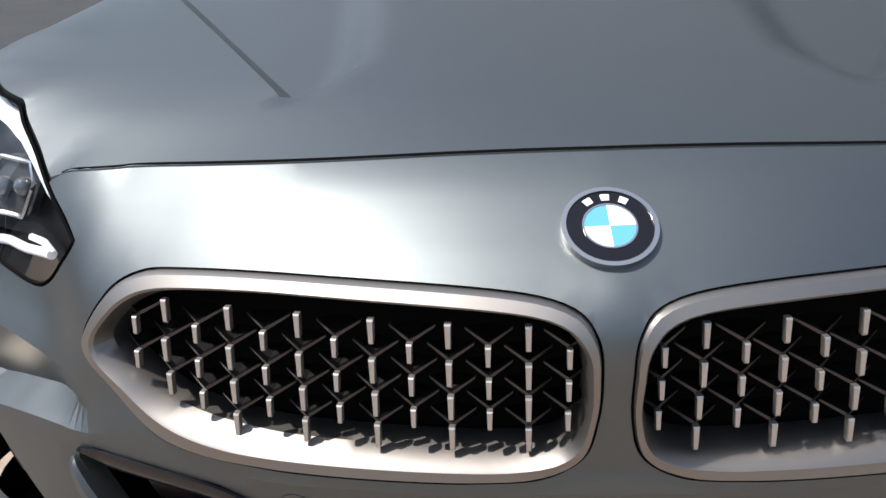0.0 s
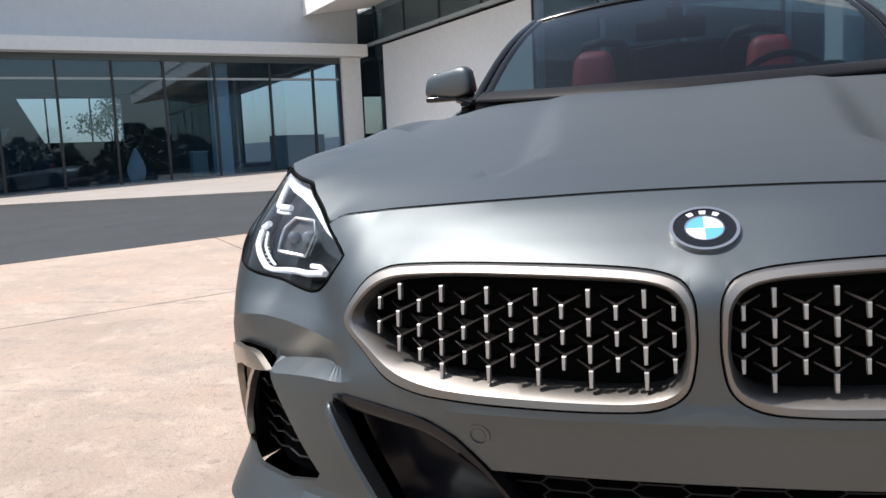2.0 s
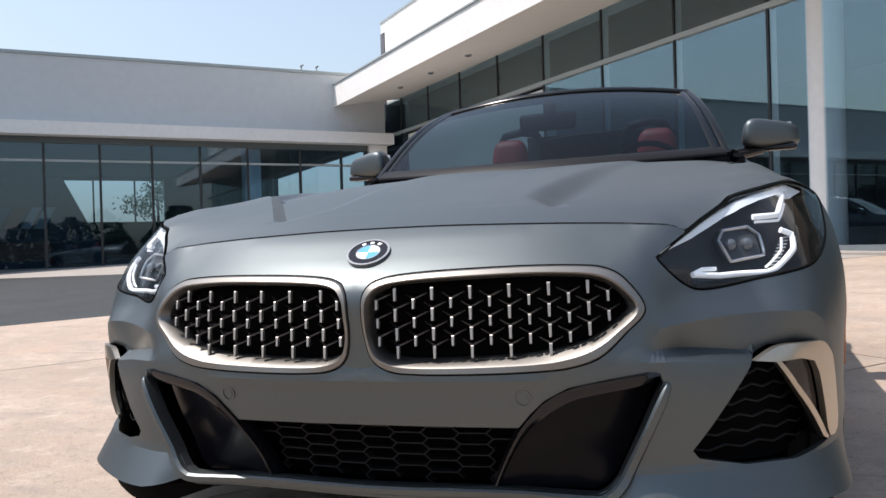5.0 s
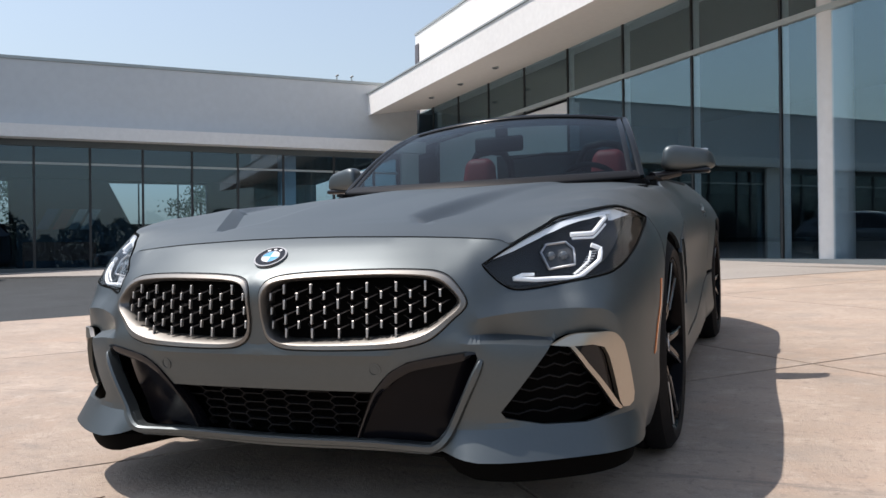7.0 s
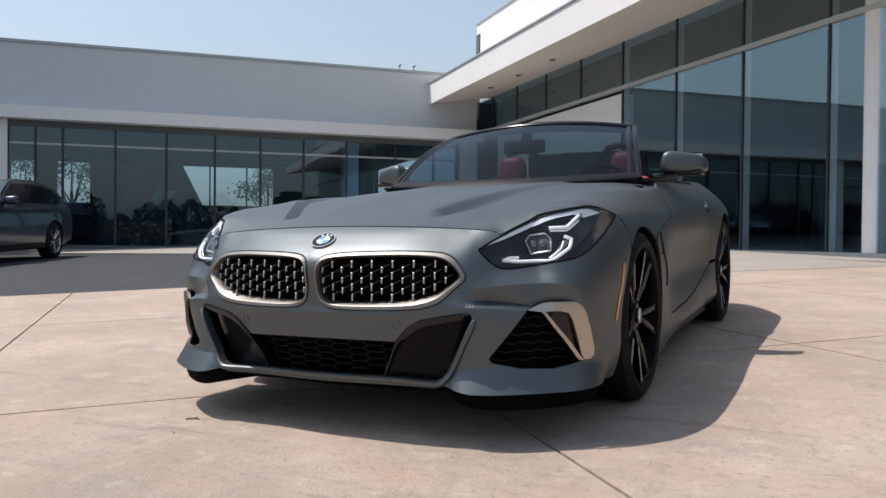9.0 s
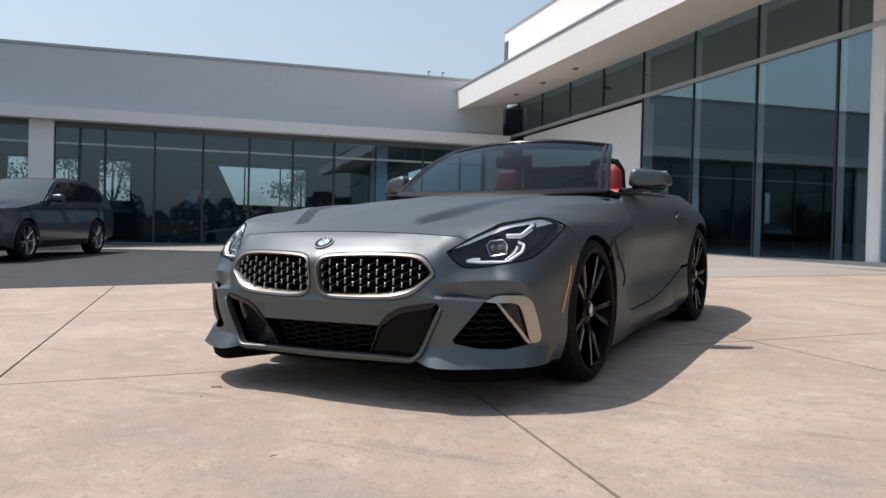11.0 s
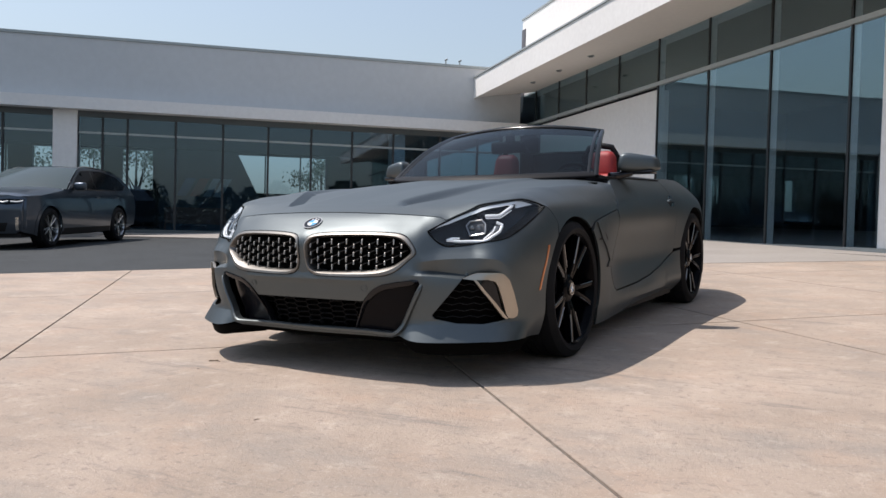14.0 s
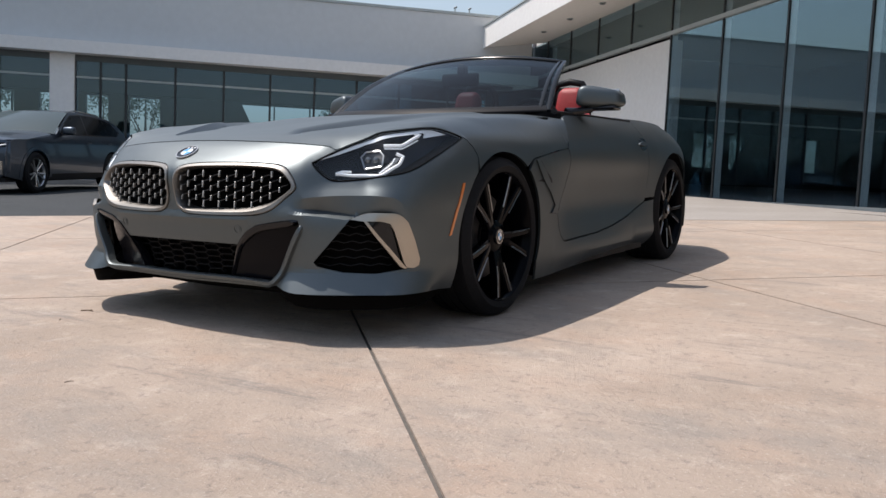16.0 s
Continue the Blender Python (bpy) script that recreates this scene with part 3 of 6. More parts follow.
def front(u, z, out=0.0, creased=True):
    """Skin of the nose: u runs round the plan from the middle, z is height; out pushes along the plan's normal."""
    s = abs(u)
    key = round(s, 4)
    if key not in NOSE_CACHE:
        NOSE_CACHE[key] = (nose_plan(key), [(lv, spline([(r[0], r[1 + i]) for r in INSET], key)) for i, lv in enumerate(LEVELS)])
    (x, y, nx, ny), col = NOSE_CACHE[key]
    d = spline(col, max(z, 0.245) if 0.47 < key < 1.12 else z)
    if z < 0.245 and 0.47 < key < 1.12:
        w = smoothstep(0.47, 0.53, key) * (1 - smoothstep(0.86, 1.12, key))
        d = w * (d - 0.042 * (0.245 - z) / 0.07) + (1 - w) * spline(col, z)
    d += (channel(key, z) if creased else 0.0) - out
    if key < 0.40 and 0.395 < z < 0.45:
        d -= 0.007 * (1 - smoothstep(0.30, 0.40, key)) * (smoothstep(0.45, 0.427, z) if z > 0.424 else smoothstep(0.398, 0.424, z) ** 1.5)
    return ((x - nx * d) * (1 if u >= 0 else -1), y - ny * d, z)


HOOD_X = (0.0, 0.3, 0.5, 0.65, 0.76, 0.84, 0.885, 0.915)
HOOD = [(-0.75, 0.694, 0.690, 0.672, 0.63, 0.57, 0.49, 0.42, 0.35),
        (-0.70, 0.709, 0.704, 0.676, 0.63, 0.58, 0.51, 0.45, 0.39),
        (-0.55, 0.741, 0.741, 0.728, 0.708, 0.694, 0.655, 0.60, 0.53),
        (-0.37, 0.770, 0.774, 0.770, 0.767, 0.768, 0.731, 0.682, 0.61),
        (-0.20, 0.795, 0.800, 0.797, 0.796, 0.788, 0.753, 0.710, 0.640),
        (0.05, 0.826, 0.832, 0.829, 0.825, 0.811, 0.770, 0.727, 0.655),
        (0.35, 0.857, 0.862, 0.858, 0.850, 0.830, 0.780, 0.733, 0.655),
        (0.70, 0.886, 0.889, 0.884, 0.873, 0.846, 0.792, 0.733, 0.655),
        (1.05, 0.905, 0.908, 0.906, 0.896, 0.868, 0.806, 0.735, 0.655)]
HOOD_CACHE = {}


def hood_anchors():
    top = [(0.66, 0.664), (0.705, 0.683), (0.75, 0.7010), (0.80, 0.7185), (0.85, 0.732), (0.90, 0.7400), (0.960, 0.747), (1.075, 0.759), (1.155, 0.763), (1.213, 0.750), (1.275, 0.729), (1.33, 0.737), (1.36, 0.738)]
    seam = [(0, 0.7065), (0.1, 0.706), (0.2, 0.7043), (0.38, 0.6985), (0.53, 0.6912), (0.61, 0.687), (0.645, 0.6835), (0.667, 0.677), (0.69, 0.669)]
    pts = [(0.69 + 0.0168 * k, spline(top, 0.69 + 0.0168 * k)) for k in range(40)] + [(0.023 * k, spline(seam, 0.023 * k)) for k in range(30)] + [(1.38 + 0.025 * k, 0.738) for k in range(36)]
    out = []
    for u, z in pts:
        x, y, z = front(u, z)
        out.append((x, y, z - hood_base(x, y)))
    return out


ANCHORS = []


def hood(x, y, out=0.0):
    if not ANCHORS:
        ANCHORS.extend(hood_anchors())
    a = abs(x)
    num = den = 0.0
    near = 9.0
    for ax, ay, dz in ANCHORS:
        d2 = (a - ax) ** 2 + (y - ay) ** 2
        near = min(near, d2)
        w = 1 / (d2 + 1e-4) ** 2
        num, den = num + w * dz, den + w
    z = hood_base(x, y) + num / den * math.exp(-near / 0.02)
    return (x, y, z + out)


def valley(y):
    """Outer edge of the hollow in the bonnet."""
    return 0.375 + 0.595 * (y + 0.512) if y < 0.1 else 0.739 + 0.05 * (y - 0.1)


def hood_base(x, y):
    """Top skin from the nose seam to the windscreen."""
    a, key = abs(x), round(y, 4)
    if key not in HOOD_CACHE:
        HOOD_CACHE[key] = [(hx, spline([(r[0], r[1 + i]) for r in HOOD], key)) for i, hx in enumerate(HOOD_X)]
    z = spline(HOOD_CACHE[key], a)
    # a scooped hollow on each half: sharp along its outer edge and round its nose, softer inwards, flush again further back
    inner = max(0.245 + 0.10 * max(0.0, y + 0.345), 0.313 - 0.52 * (y + 0.586))
    into = smoothstep(0.0, 0.040, valley(y) - a) * smoothstep(0.0, 0.070, a - inner) * smoothstep(-0.61, -0.56, y)
    z -= 0.034 * into * (1 - 0.72 * smoothstep(-0.40, 0.55, y))
    z += 0.011 * math.exp(-(((a - valley(y) - 0.025) / 0.05) ** 2)) * smoothstep(-0.35, 0.45, y)
    return z


SIDE_Z = (0.10, 0.20, 0.30, 0.42, 0.55, 0.66, 0.74, 0.80, 0.86, 0.92)
SIDE = [(0.15, 0.87, 0.905, 0.91, 0.915, 0.92, 0.915, 0.895, 0.85, 0.78, 0.70),
        (0.50, 0.870, 0.895, 0.90, 0.902, 0.905, 0.903, 0.880, 0.845, 0.79, 0.72),
        (0.85, 0.84, 0.892, 0.876, 0.856, 0.868, 0.884, 0.868, 0.832, 0.78, 0.72),
        (1.30, 0.80, 0.892, 0.874, 0.848, 0.858, 0.876, 0.866, 0.840, 0.80, 0.74),
        (1.80, 0.78, 0.884, 0.884, 0.862, 0.868, 0.884, 0.876, 0.852, 0.81, 0.75),
        (2.20, 0.80, 0.900, 0.908, 0.908, 0.912, 0.912, 0.898, 0.868, 0.82, 0.75),
        (2.60, 0.880, 0.915, 0.925, 0.930, 0.932, 0.924, 0.902, 0.864, 0.80, 0.72),
        (3.00, 0.80, 0.820, 0.832, 0.838, 0.838, 0.828, 0.805, 0.765, 0.70, 0.60),
        (3.30, 0.66, 0.680, 0.695, 0.705, 0.705, 0.690, 0.660, 0.610, 0.53, 0.42),
        (3.44, 0.55, 0.580, 0.600, 0.615, 0.615, 0.590, 0.550, 0.490, 0.40, 0.28)]
SIDE_CACHE = {}


def side(y, z, out=0.0):
    key = round(y, 4)
    if key not in SIDE_CACHE:
        SIDE_CACHE[key] = [(lv, spline([(r[0], r[1 + i]) for r in SIDE], key)) for i, lv in enumerate(SIDE_Z)]
    return (spline(SIDE_CACHE[key], z) + out, y, z)

from mathutils.geometry import delaunay_2d_cdt

# ---- car materials ----
PAINT = material("satin_grey_paint", (0.122, 0.138, 0.145), 0.48, metal=1.0, vary=0.02, scale=30, spec=0.5)
SATIN = material("satin_champagne_metal", (0.225, 0.217, 0.205), 0.48, metal=1.0, vary=0.02, scale=30)
TRIMGOLD = material("champagne_trim", (0.44, 0.40, 0.345), 0.34, metal=1.0, vary=0.02, scale=30)
COMB = material("grille_mesh_plastic", (0.009, 0.009, 0.010), 0.55, spec=0.2)
CHROME = material("bright_chrome", (0.55, 0.53, 0.50), 0.22, metal=1.0)
DARKCHROME = material("dark_chrome", (0.075, 0.075, 0.08), 0.32, metal=1.0)
PINMETAL = material("satin_pin_metal", (0.46, 0.44, 0.415), 0.5, metal=1.0)
GLOSS = material("gloss_black_plastic", (0.006, 0.006, 0.008), 0.15, spec=0.4)
BLACK = material("matt_black_plastic", (0.010, 0.010, 0.011), 0.5, vary=0.2, scale=40, spec=0.14)
GUIDE = material("dark_gloss_guide", (0.004, 0.004, 0.006), 0.18, spec=0.12)
DEEP = material("deep_black_plastic", (0.003, 0.003, 0.003), 0.9, spec=0.04)
TRIMGREY = material("dark_grey_plastic", (0.03, 0.031, 0.033), 0.45, vary=0.15, scale=60)
RUBBER = material("tyre_rubber", (0.009, 0.009, 0.010), 0.7, vary=0.3, scale=30, bump=0.15, bump_scale=150, spec=0.16)
RIM = material("gloss_black_wheel", (0.002, 0.002, 0.003), 0.16, ior=1.14)
CUT = material("machined_edge", (0.36, 0.36, 0.37), 0.3, metal=1.0)
LENS = glass("clear_lamp_cover", (0.90, 0.92, 0.94), 0.035)
SCREEN = glass("windscreen_glass", (0.125, 0.215, 0.255), 0.03, edge=0.45)
BAND = glass("tinted_band", (0.10, 0.13, 0.16), 0.03)
PILLAR = material("dark_pillar_paint", (0.006, 0.007, 0.008), 0.16, spec=0.22)
LAMPBLACK = material("lamp_housing_black", (0.004, 0.004, 0.005), 0.3, spec=0.25)
DRL = material("white_light_guide", (0.93, 0.94, 0.95), 0.22)
BULB = material("projector_lens", (0.10, 0.11, 0.12), 0.05, coat=1.0, metal=0.3)
# weak emission added to whiten the guides inside their shaded housings
_glow = DRL.node_tree.nodes["Principled BSDF"].inputs
_glow["Emission Color"].default_value, _glow["Emission Strength"].default_value = (1.0, 1.0, 1.0, 1), 0.12
BROW = material("pale_blue_light_strip", (0.60, 0.63, 0.67), 0.3)
# weak emission added to brighten the shaded strips and the rear reflector
_glow = BROW.node_tree.nodes["Principled BSDF"].inputs
_glow["Emission Color"].default_value, _glow["Emission Strength"].default_value = (1.0, 1.0, 1.0, 1), 0.12
SILVER = material("lamp_reflector", (0.50, 0.50, 0.50), 0.28, metal=1.0)
AMBER = material("amber_reflector", (0.62, 0.19, 0.04), 0.3, coat=0.5)
LEATHER = material("red_leather", (0.30, 0.019, 0.018), 0.5, vary=0.12, scale=20, bump=0.2, bump_scale=300)
ROOFBLACK = material("black_fabric", (0.011, 0.011, 0.013), 0.85, vary=0.2, scale=80, bump=0.2, bump_scale=400, spec=0.1)
BLUE = material("badge_blue", (0.11, 0.36, 0.68), 0.25, coat=0.5)
WHITE = material("badge_white", (0.80, 0.80, 0.80), 0.25, coat=0.5)
STEEL = material("brake_disc_steel", (0.07, 0.07, 0.07), 0.4, metal=1.0)
MESH = glass("mesh_screen", (0.25, 0.27, 0.28), 0.01, 0.4)


# ---- skins: outlines on a surface, filled with a fine even mesh and given an edge ----
def dense(loop, h, closed=True):
    out = []
    n = len(loop)
    for i in range(n if closed else n - 1):
        a, b = loop[i], loop[(i + 1) % n]
        k = max(1, math.ceil(math.hypot(b[0] - a[0], b[1] - a[1]) / h))
        out += [(a[0] + (b[0] - a[0]) * j / k, a[1] + (b[1] - a[1]) * j / k) for j in range(k)]
    return out if closed else out + [loop[-1]]


def rounded(loop, k=6, closed=True):
    """Smooth loop through the points."""
    out, n = [], len(loop)
    for i in range(n if closed else n - 1):
        p = [loop[(i + j) % n] if closed else loop[min(n - 1, max(0, i + j))] for j in (-1, 0, 1, 2)]
        for s in range(k):
            t = s / k
            out.append(tuple(0.5 * (2 * p[1][c] + (p[2][c] - p[0][c]) * t + (2 * p[0][c] - 5 * p[1][c] + 4 * p[2][c] - p[3][c]) * t * t + (3 * p[1][c] - p[0][c] - 3 * p[2][c] + p[3][c]) * t**3) for c in (0, 1)))
    return out if closed else out + [loop[-1]]


def area2(loop):
    return sum(a[0] * b[1] - b[0] * a[1] for a, b in zip(loop, loop[1:] + loop[:1]))


def grown(loop, d):
    """The loop moved outwards by d."""
    s = 1 if area2(loop) > 0 else -1
    out, n = [], len(loop)
    for i in range(n):
        a, b, c = loop[i - 1], loop[i], loop[(i + 1) % n]
        n1, n2 = (b[1] - a[1], a[0] - b[0]), (c[1] - b[1], b[0] - c[0])
        l1, l2 = math.hypot(*n1) or 1, math.hypot(*n2) or 1
        nx, ny = n1[0] / l1 + n2[0] / l2, n1[1] / l1 + n2[1] / l2
        q = math.hypot(nx, ny) or 1
        out.append((b[0] + s * d * nx / q, b[1] + s * d * ny / q))
    return out


def within(p, loop):
    hit, x, y = False, p[0], p[1]
    j = len(loop) - 1
    for i in range(len(loop)):
        xi, yi = loop[i]
        xj, yj = loop[j]
        if (yi > y) != (yj > y) and x < (xj - xi) * (y - yi) / (yj - yi) + xi:
            hit = not hit
        j = i
    return hit


def skin(surf, outline, holes=(), lines=(), h=0.02, thick=0.012, middle=False, mirrored=False, skip=None):
    """A panel: the outline less the holes on surf(a, b, out), with turned-in edges. middle: both halves, joined at a = 0."""
    loops = [dense(list(outline), h)] + [dense(list(q), h) for q in holes]
    pts, edges = [], []
    for lp in loops:
        k = len(pts)
        pts += lp
        edges += [(k + i, k + (i + 1) % len(lp)) for i in range(len(lp))]
    for ln in lines:
        ln = dense(list(ln), h, False)
        k = len(pts)
        pts += ln
        edges += [(k + i, k + i + 1) for i in range(len(ln) - 1)]
    rims = np.array(pts)
    lo, hi = rims.min(axis=0), rims.max(axis=0)
    for i in range(int((hi[0] - lo[0]) / h) + 1):
        for j in range(int((hi[1] - lo[1]) / h) + 1):
            p = (lo[0] + h * (i + 0.5 * (j % 2)), lo[1] + h * j * 0.97 + 0.3 * h)
            if within(p, loops[0]) and not any(within(p, q) for q in loops[1:]) and ((rims - p) ** 2).sum(axis=1).min() > (0.55 * h) ** 2:
                pts.append(p)
    vs, _, fs, *_ = delaunay_2d_cdt([Vector(p) for p in pts], edges, [], 0, 1e-6)
    tris = []
    for f in fs:
        c = (sum(vs[i].x for i in f) / 3, sum(vs[i].y for i in f) / 3)
        if within(c, loops[0]) and not any(within(c, q) for q in loops[1:]):
            tris.append(tuple(f))
    top = [Vector(surf(v.x, v.y, 0.0)) for v in vs]
    out = [Vector(surf(v.x, v.y, 0.004)) - t for v, t in zip(vs, top)]
    bm = bmesh.new()
    bv = [bm.verts.new(t) for t in top]
    count = {}
    for a, b, c in tris:
        if (top[b] - top[a]).cross(top[c] - top[a]).dot(out[a]) < 0:
            b, c = c, b
        bm.faces.new((bv[a], bv[b], bv[c]))
        for e in ((a, b), (b, c), (c, a)):
            count[tuple(sorted(e))] = None if tuple(sorted(e)) in count else e
    if thick:
        edge_verts = {}
        for e in count.values():
            if e is None or (middle and abs(vs[e[0]].x) < 1e-5 and abs(vs[e[1]].x) < 1e-5) or (skip and skip(vs[e[0]]) and skip(vs[e[1]])):
                continue
            q = []
            for i in e:
                if i not in edge_verts:
                    inner = surf(vs[i].x, vs[i].y, -thick)
                    edge_verts[i] = (bm.verts.new(surf(vs[i].x, vs[i].y, -6e-5)), bm.verts.new(inner))
                q.append(edge_verts[i])
            bm.faces.new((q[1][0], q[0][0], q[0][1], q[1][1]))
    bmesh.ops.delete(bm, geom=[v for v in bm.verts if not v.link_faces], context="VERTS")
    if middle:
        doubled(bm)
    elif mirrored:
        flip_x(bm, bm.verts, bm.faces[:])
    return bm


def doubled(bm):
    geo = bmesh.ops.duplicate(bm, geom=bm.verts[:] + bm.edges[:] + bm.faces[:])["geom"]
    flip_x(bm, [g for g in geo if isinstance(g, bmesh.types.BMVert)], [g for g in geo if isinstance(g, bmesh.types.BMFace)])
    bmesh.ops.remove_doubles(bm, verts=[v for v in bm.verts if abs(v.co.x) < 1e-5], dist=1e-5)


def flip_x(bm, verts, faces):
    for v in verts:
        v.co.x = -v.co.x
    bmesh.ops.reverse_faces(bm, faces=faces)


def mirror_bm(bm):
    c = bm.copy()
    flip_x(c, c.verts, c.faces[:])
    return c


def panel(name, bm, mat, parent, label="", angle=26):
    ob = part(name, bm, mat, parent, label, smooth=True)
    ob.data.set_sharp_from_angle(angle=radians(angle))
    return ob


def pair(name, bm, mat, parent, label="", angle=26):
    """The same part on both sides of the car."""
    other = mirror_bm(bm)
    return panel(name, bm, mat, parent, label, angle), panel(name, other, mat, parent, label, angle)


def ribbon(surf, loops):
    """Strips between matching closed loops of (a, b, out)."""
    bm = bmesh.new()
    rows = [[bm.verts.new(surf(*p)) for p in lp] for lp in loops]
    n = len(rows[0])
    for r0, r1 in zip(rows, rows[1:]):
        for i in range(n):
            bm.faces.new((r0[i], r0[(i + 1) % n], r1[(i + 1) % n], r1[i]))
    return bm


def facing(bm, away):
    """Turn the faces so that the mesh as a whole looks along away."""
    bm.normal_update()
    if sum(f.calc_area() * f.normal.dot(away) for f in bm.faces) < 0:
        bmesh.ops.reverse_faces(bm, faces=bm.faces[:])
    return bm


def polar(loop, centre, n):
    """The loop resampled at n even angles round a centre."""
    big = dense(loop, 0.002)
    ang = [math.atan2((p[1] - centre[1]) * 2.4, p[0] - centre[0]) for p in big]
    out = []
    for k in range(n):
        a = -math.pi + 2 * math.pi * k / n
        i = min(range(len(big)), key=lambda j: abs((ang[j] - a + math.pi) % (2 * math.pi) - math.pi))
        out.append(big[i])
    return out


def tube(path, r, sides=8, closed=False):
    bm = bmesh.new()
    path = [Vector(p) for p in path]
    n, rings = len(path), []
    for i, p in enumerate(path):
        t = (path[(i + 1) % n] - path[i - 1]) if closed or 0 < i < n - 1 else (path[1] - path[0] if i == 0 else path[-1] - path[-2])
        t.normalize()
        a = t.cross(Vector((0.13, 0.31, 0.94)))
        a.normalize()
        b = t.cross(a)
        rr = r[i] if isinstance(r, (list, tuple)) else r
        rings.append([bm.verts.new(p + (a * math.cos(2 * math.pi * k / sides) + b * math.sin(2 * math.pi * k / sides)) * rr) for k in range(sides)])
    for i in range(n if closed else n - 1):
        r0, r1 = rings[i], rings[(i + 1) % n]
        for k in range(sides):
            bm.faces.new((r0[k], r0[(k + 1) % sides], r1[(k + 1) % sides], r1[k]))
    if not closed:
        bm.faces.new(rings[0][::-1]), bm.faces.new(rings[-1])
    bmesh.ops.recalc_face_normals(bm, faces=bm.faces)
    return bm


def soft_box(size, centre=(0, 0, 0), bevel=0.02, segments=3, turn=None, squash=None):
    bm = bmesh.new()
    bmesh.ops.create_cube(bm, size=1, matrix=Matrix.Diagonal((*size, 1)))
    bmesh.ops.bevel(bm, geom=bm.edges[:], offset=bevel, segments=segments, profile=0.5, affect="EDGES")
    if squash:
        for v in bm.verts:
            v.co = Vector(squash(*v.co))
    m = Matrix.Translation(centre) @ (turn or Matrix())
    bmesh.ops.transform(bm, matrix=m, verts=bm.verts)
    return bm


def lathe(profile, n=48, axis="X"):
    """Turned body: profile of (along, radius)."""
    bm = bmesh.new()
    rings = [[bm.verts.new((a, r * math.cos(2 * math.pi * k / n), r * math.sin(2 * math.pi * k / n))) for k in range(n)] for a, r in profile]
    for r0, r1 in zip(rings, rings[1:]):
        for k in range(n):
            bm.faces.new((r0[k], r0[(k + 1) % n], r1[(k + 1) % n], r1[k]))
    bmesh.ops.recalc_face_normals(bm, faces=bm.faces)
    return bm


# ---- outlines on the nose, in (round the plan, height) ----
KID_OUT = rounded([(0.012, 0.55), (0.017, 0.592), (0.045, 0.616), (0.13, 0.626), (0.30, 0.629), (0.42, 0.625), (0.472, 0.617), (0.508, 0.593),
                   (0.539, 0.541), (0.50, 0.500), (0.452, 0.460), (0.40, 0.443), (0.35, 0.438), (0.25, 0.435), (0.12, 0.435), (0.058, 0.441), (0.025, 0.464), (0.014, 0.505)])
KID_IN = rounded([(0.028, 0.545), (0.033, 0.576), (0.060, 0.597), (0.13, 0.604), (0.31, 0.607), (0.41, 0.602), (0.452, 0.595), (0.485, 0.576),
                  (0.509, 0.543), (0.470, 0.508), (0.425, 0.484), (0.34, 0.467), (0.26, 0.462), (0.13, 0.459), (0.065, 0.463), (0.039, 0.478), (0.028, 0.510)])
LAMP_TOP = [(0.583, 0.629), (0.66, 0.664), (0.705, 0.683), (0.75, 0.7010), (0.80, 0.7185), (0.85, 0.732), (0.90, 0.7400), (0.960, 0.747), (1.075, 0.759), (1.155, 0.763), (1.213, 0.750), (1.275, 0.729)]
LAMP_LOW = [(1.175, 0.689), (1.055, 0.639), (0.95, 0.595), (0.86, 0.579), (0.765, 0.566), (0.68, 0.561), (0.637, 0.576), (0.594, 0.612)]
LAMP = rounded(LAMP_TOP, 5, False) + rounded([LAMP_TOP[-1]] + LAMP_LOW + [LAMP_TOP[0]], 5, False)[1:-1]
INTAKE = [(0.236, 0.213), (0.43, 0.209), (0.455, 0.221), (0.478, 0.248), (0.558, 0.412), (0.553, 0.427), (0.53, 0.431), (0.46, 0.421), (0.39, 0.408), (0.345, 0.384), (0.32, 0.36), (0.297, 0.334)]
DUCT = [(0.735, 0.434), (0.79, 0.455), (0.90, 0.453), (0.937, 0.425), (0.965, 0.36), (0.992, 0.29), (0.980, 0.263), (0.93, 0.257), (0.82, 0.244), (0.71, 0.249), (0.62, 0.269), (0.608, 0.284), (0.67, 0.357)]

car = thing("sports_car", "satin grey two-seat roadster with its roof down, parked on concrete", "car", LOT)

lower_edge = rounded([LAMP_TOP[-1]] + LAMP_LOW + [LAMP_TOP[0]], 5, False)
SEAM = [(0.676, 0.6712), (0.665, 0.6775), (0.645, 0.6835), (0.61, 0.687), (0.53, 0.6912), (0.38, 0.6985), (0.2, 0.7043), (0.1, 0.706), (0, 0.7065)]
SEAM = rounded(SEAM, 6, False)
ARCH = (0.06, 0.32, 0.362, 0.36)


def u_at(y):
    lo, hi = 0.9, 1.34
    for _ in range(30):
        m = (lo + hi) / 2
        lo, hi = (m, hi) if spline(NOSE, m)[1] < y else (lo, m)
    return lo


arch_nose = []
for deg_ in range(180, 124, -5):
    yy = ARCH[0] + ARCH[2] * math.cos(radians(deg_))
    if yy < -0.163:
        arch_nose.append((u_at(yy), ARCH[1] + ARCH[3] * math.sin(radians(deg_))))
bumper_outline = ([(0, 0.183), (0.3, 0.183), (0.43, 0.186), (0.465, 0.197), (0.5, 0.186), (0.55, 0.178), (0.6, 0.177), (0.8, 0.176), (1.0, 0.172), (1.19, 0.16)] + arch_nose + [(1.337, 0.655), (1.318, 0.69), (1.292, 0.717)] + lower_edge
                  + [(0.62, 0.6465), (0.66, 0.664)] + SEAM + [(0, 0.336), (0.15, 0.3355)] + INTAKE[::-1] + [(0.12, 0.212), (0, 0.212)])
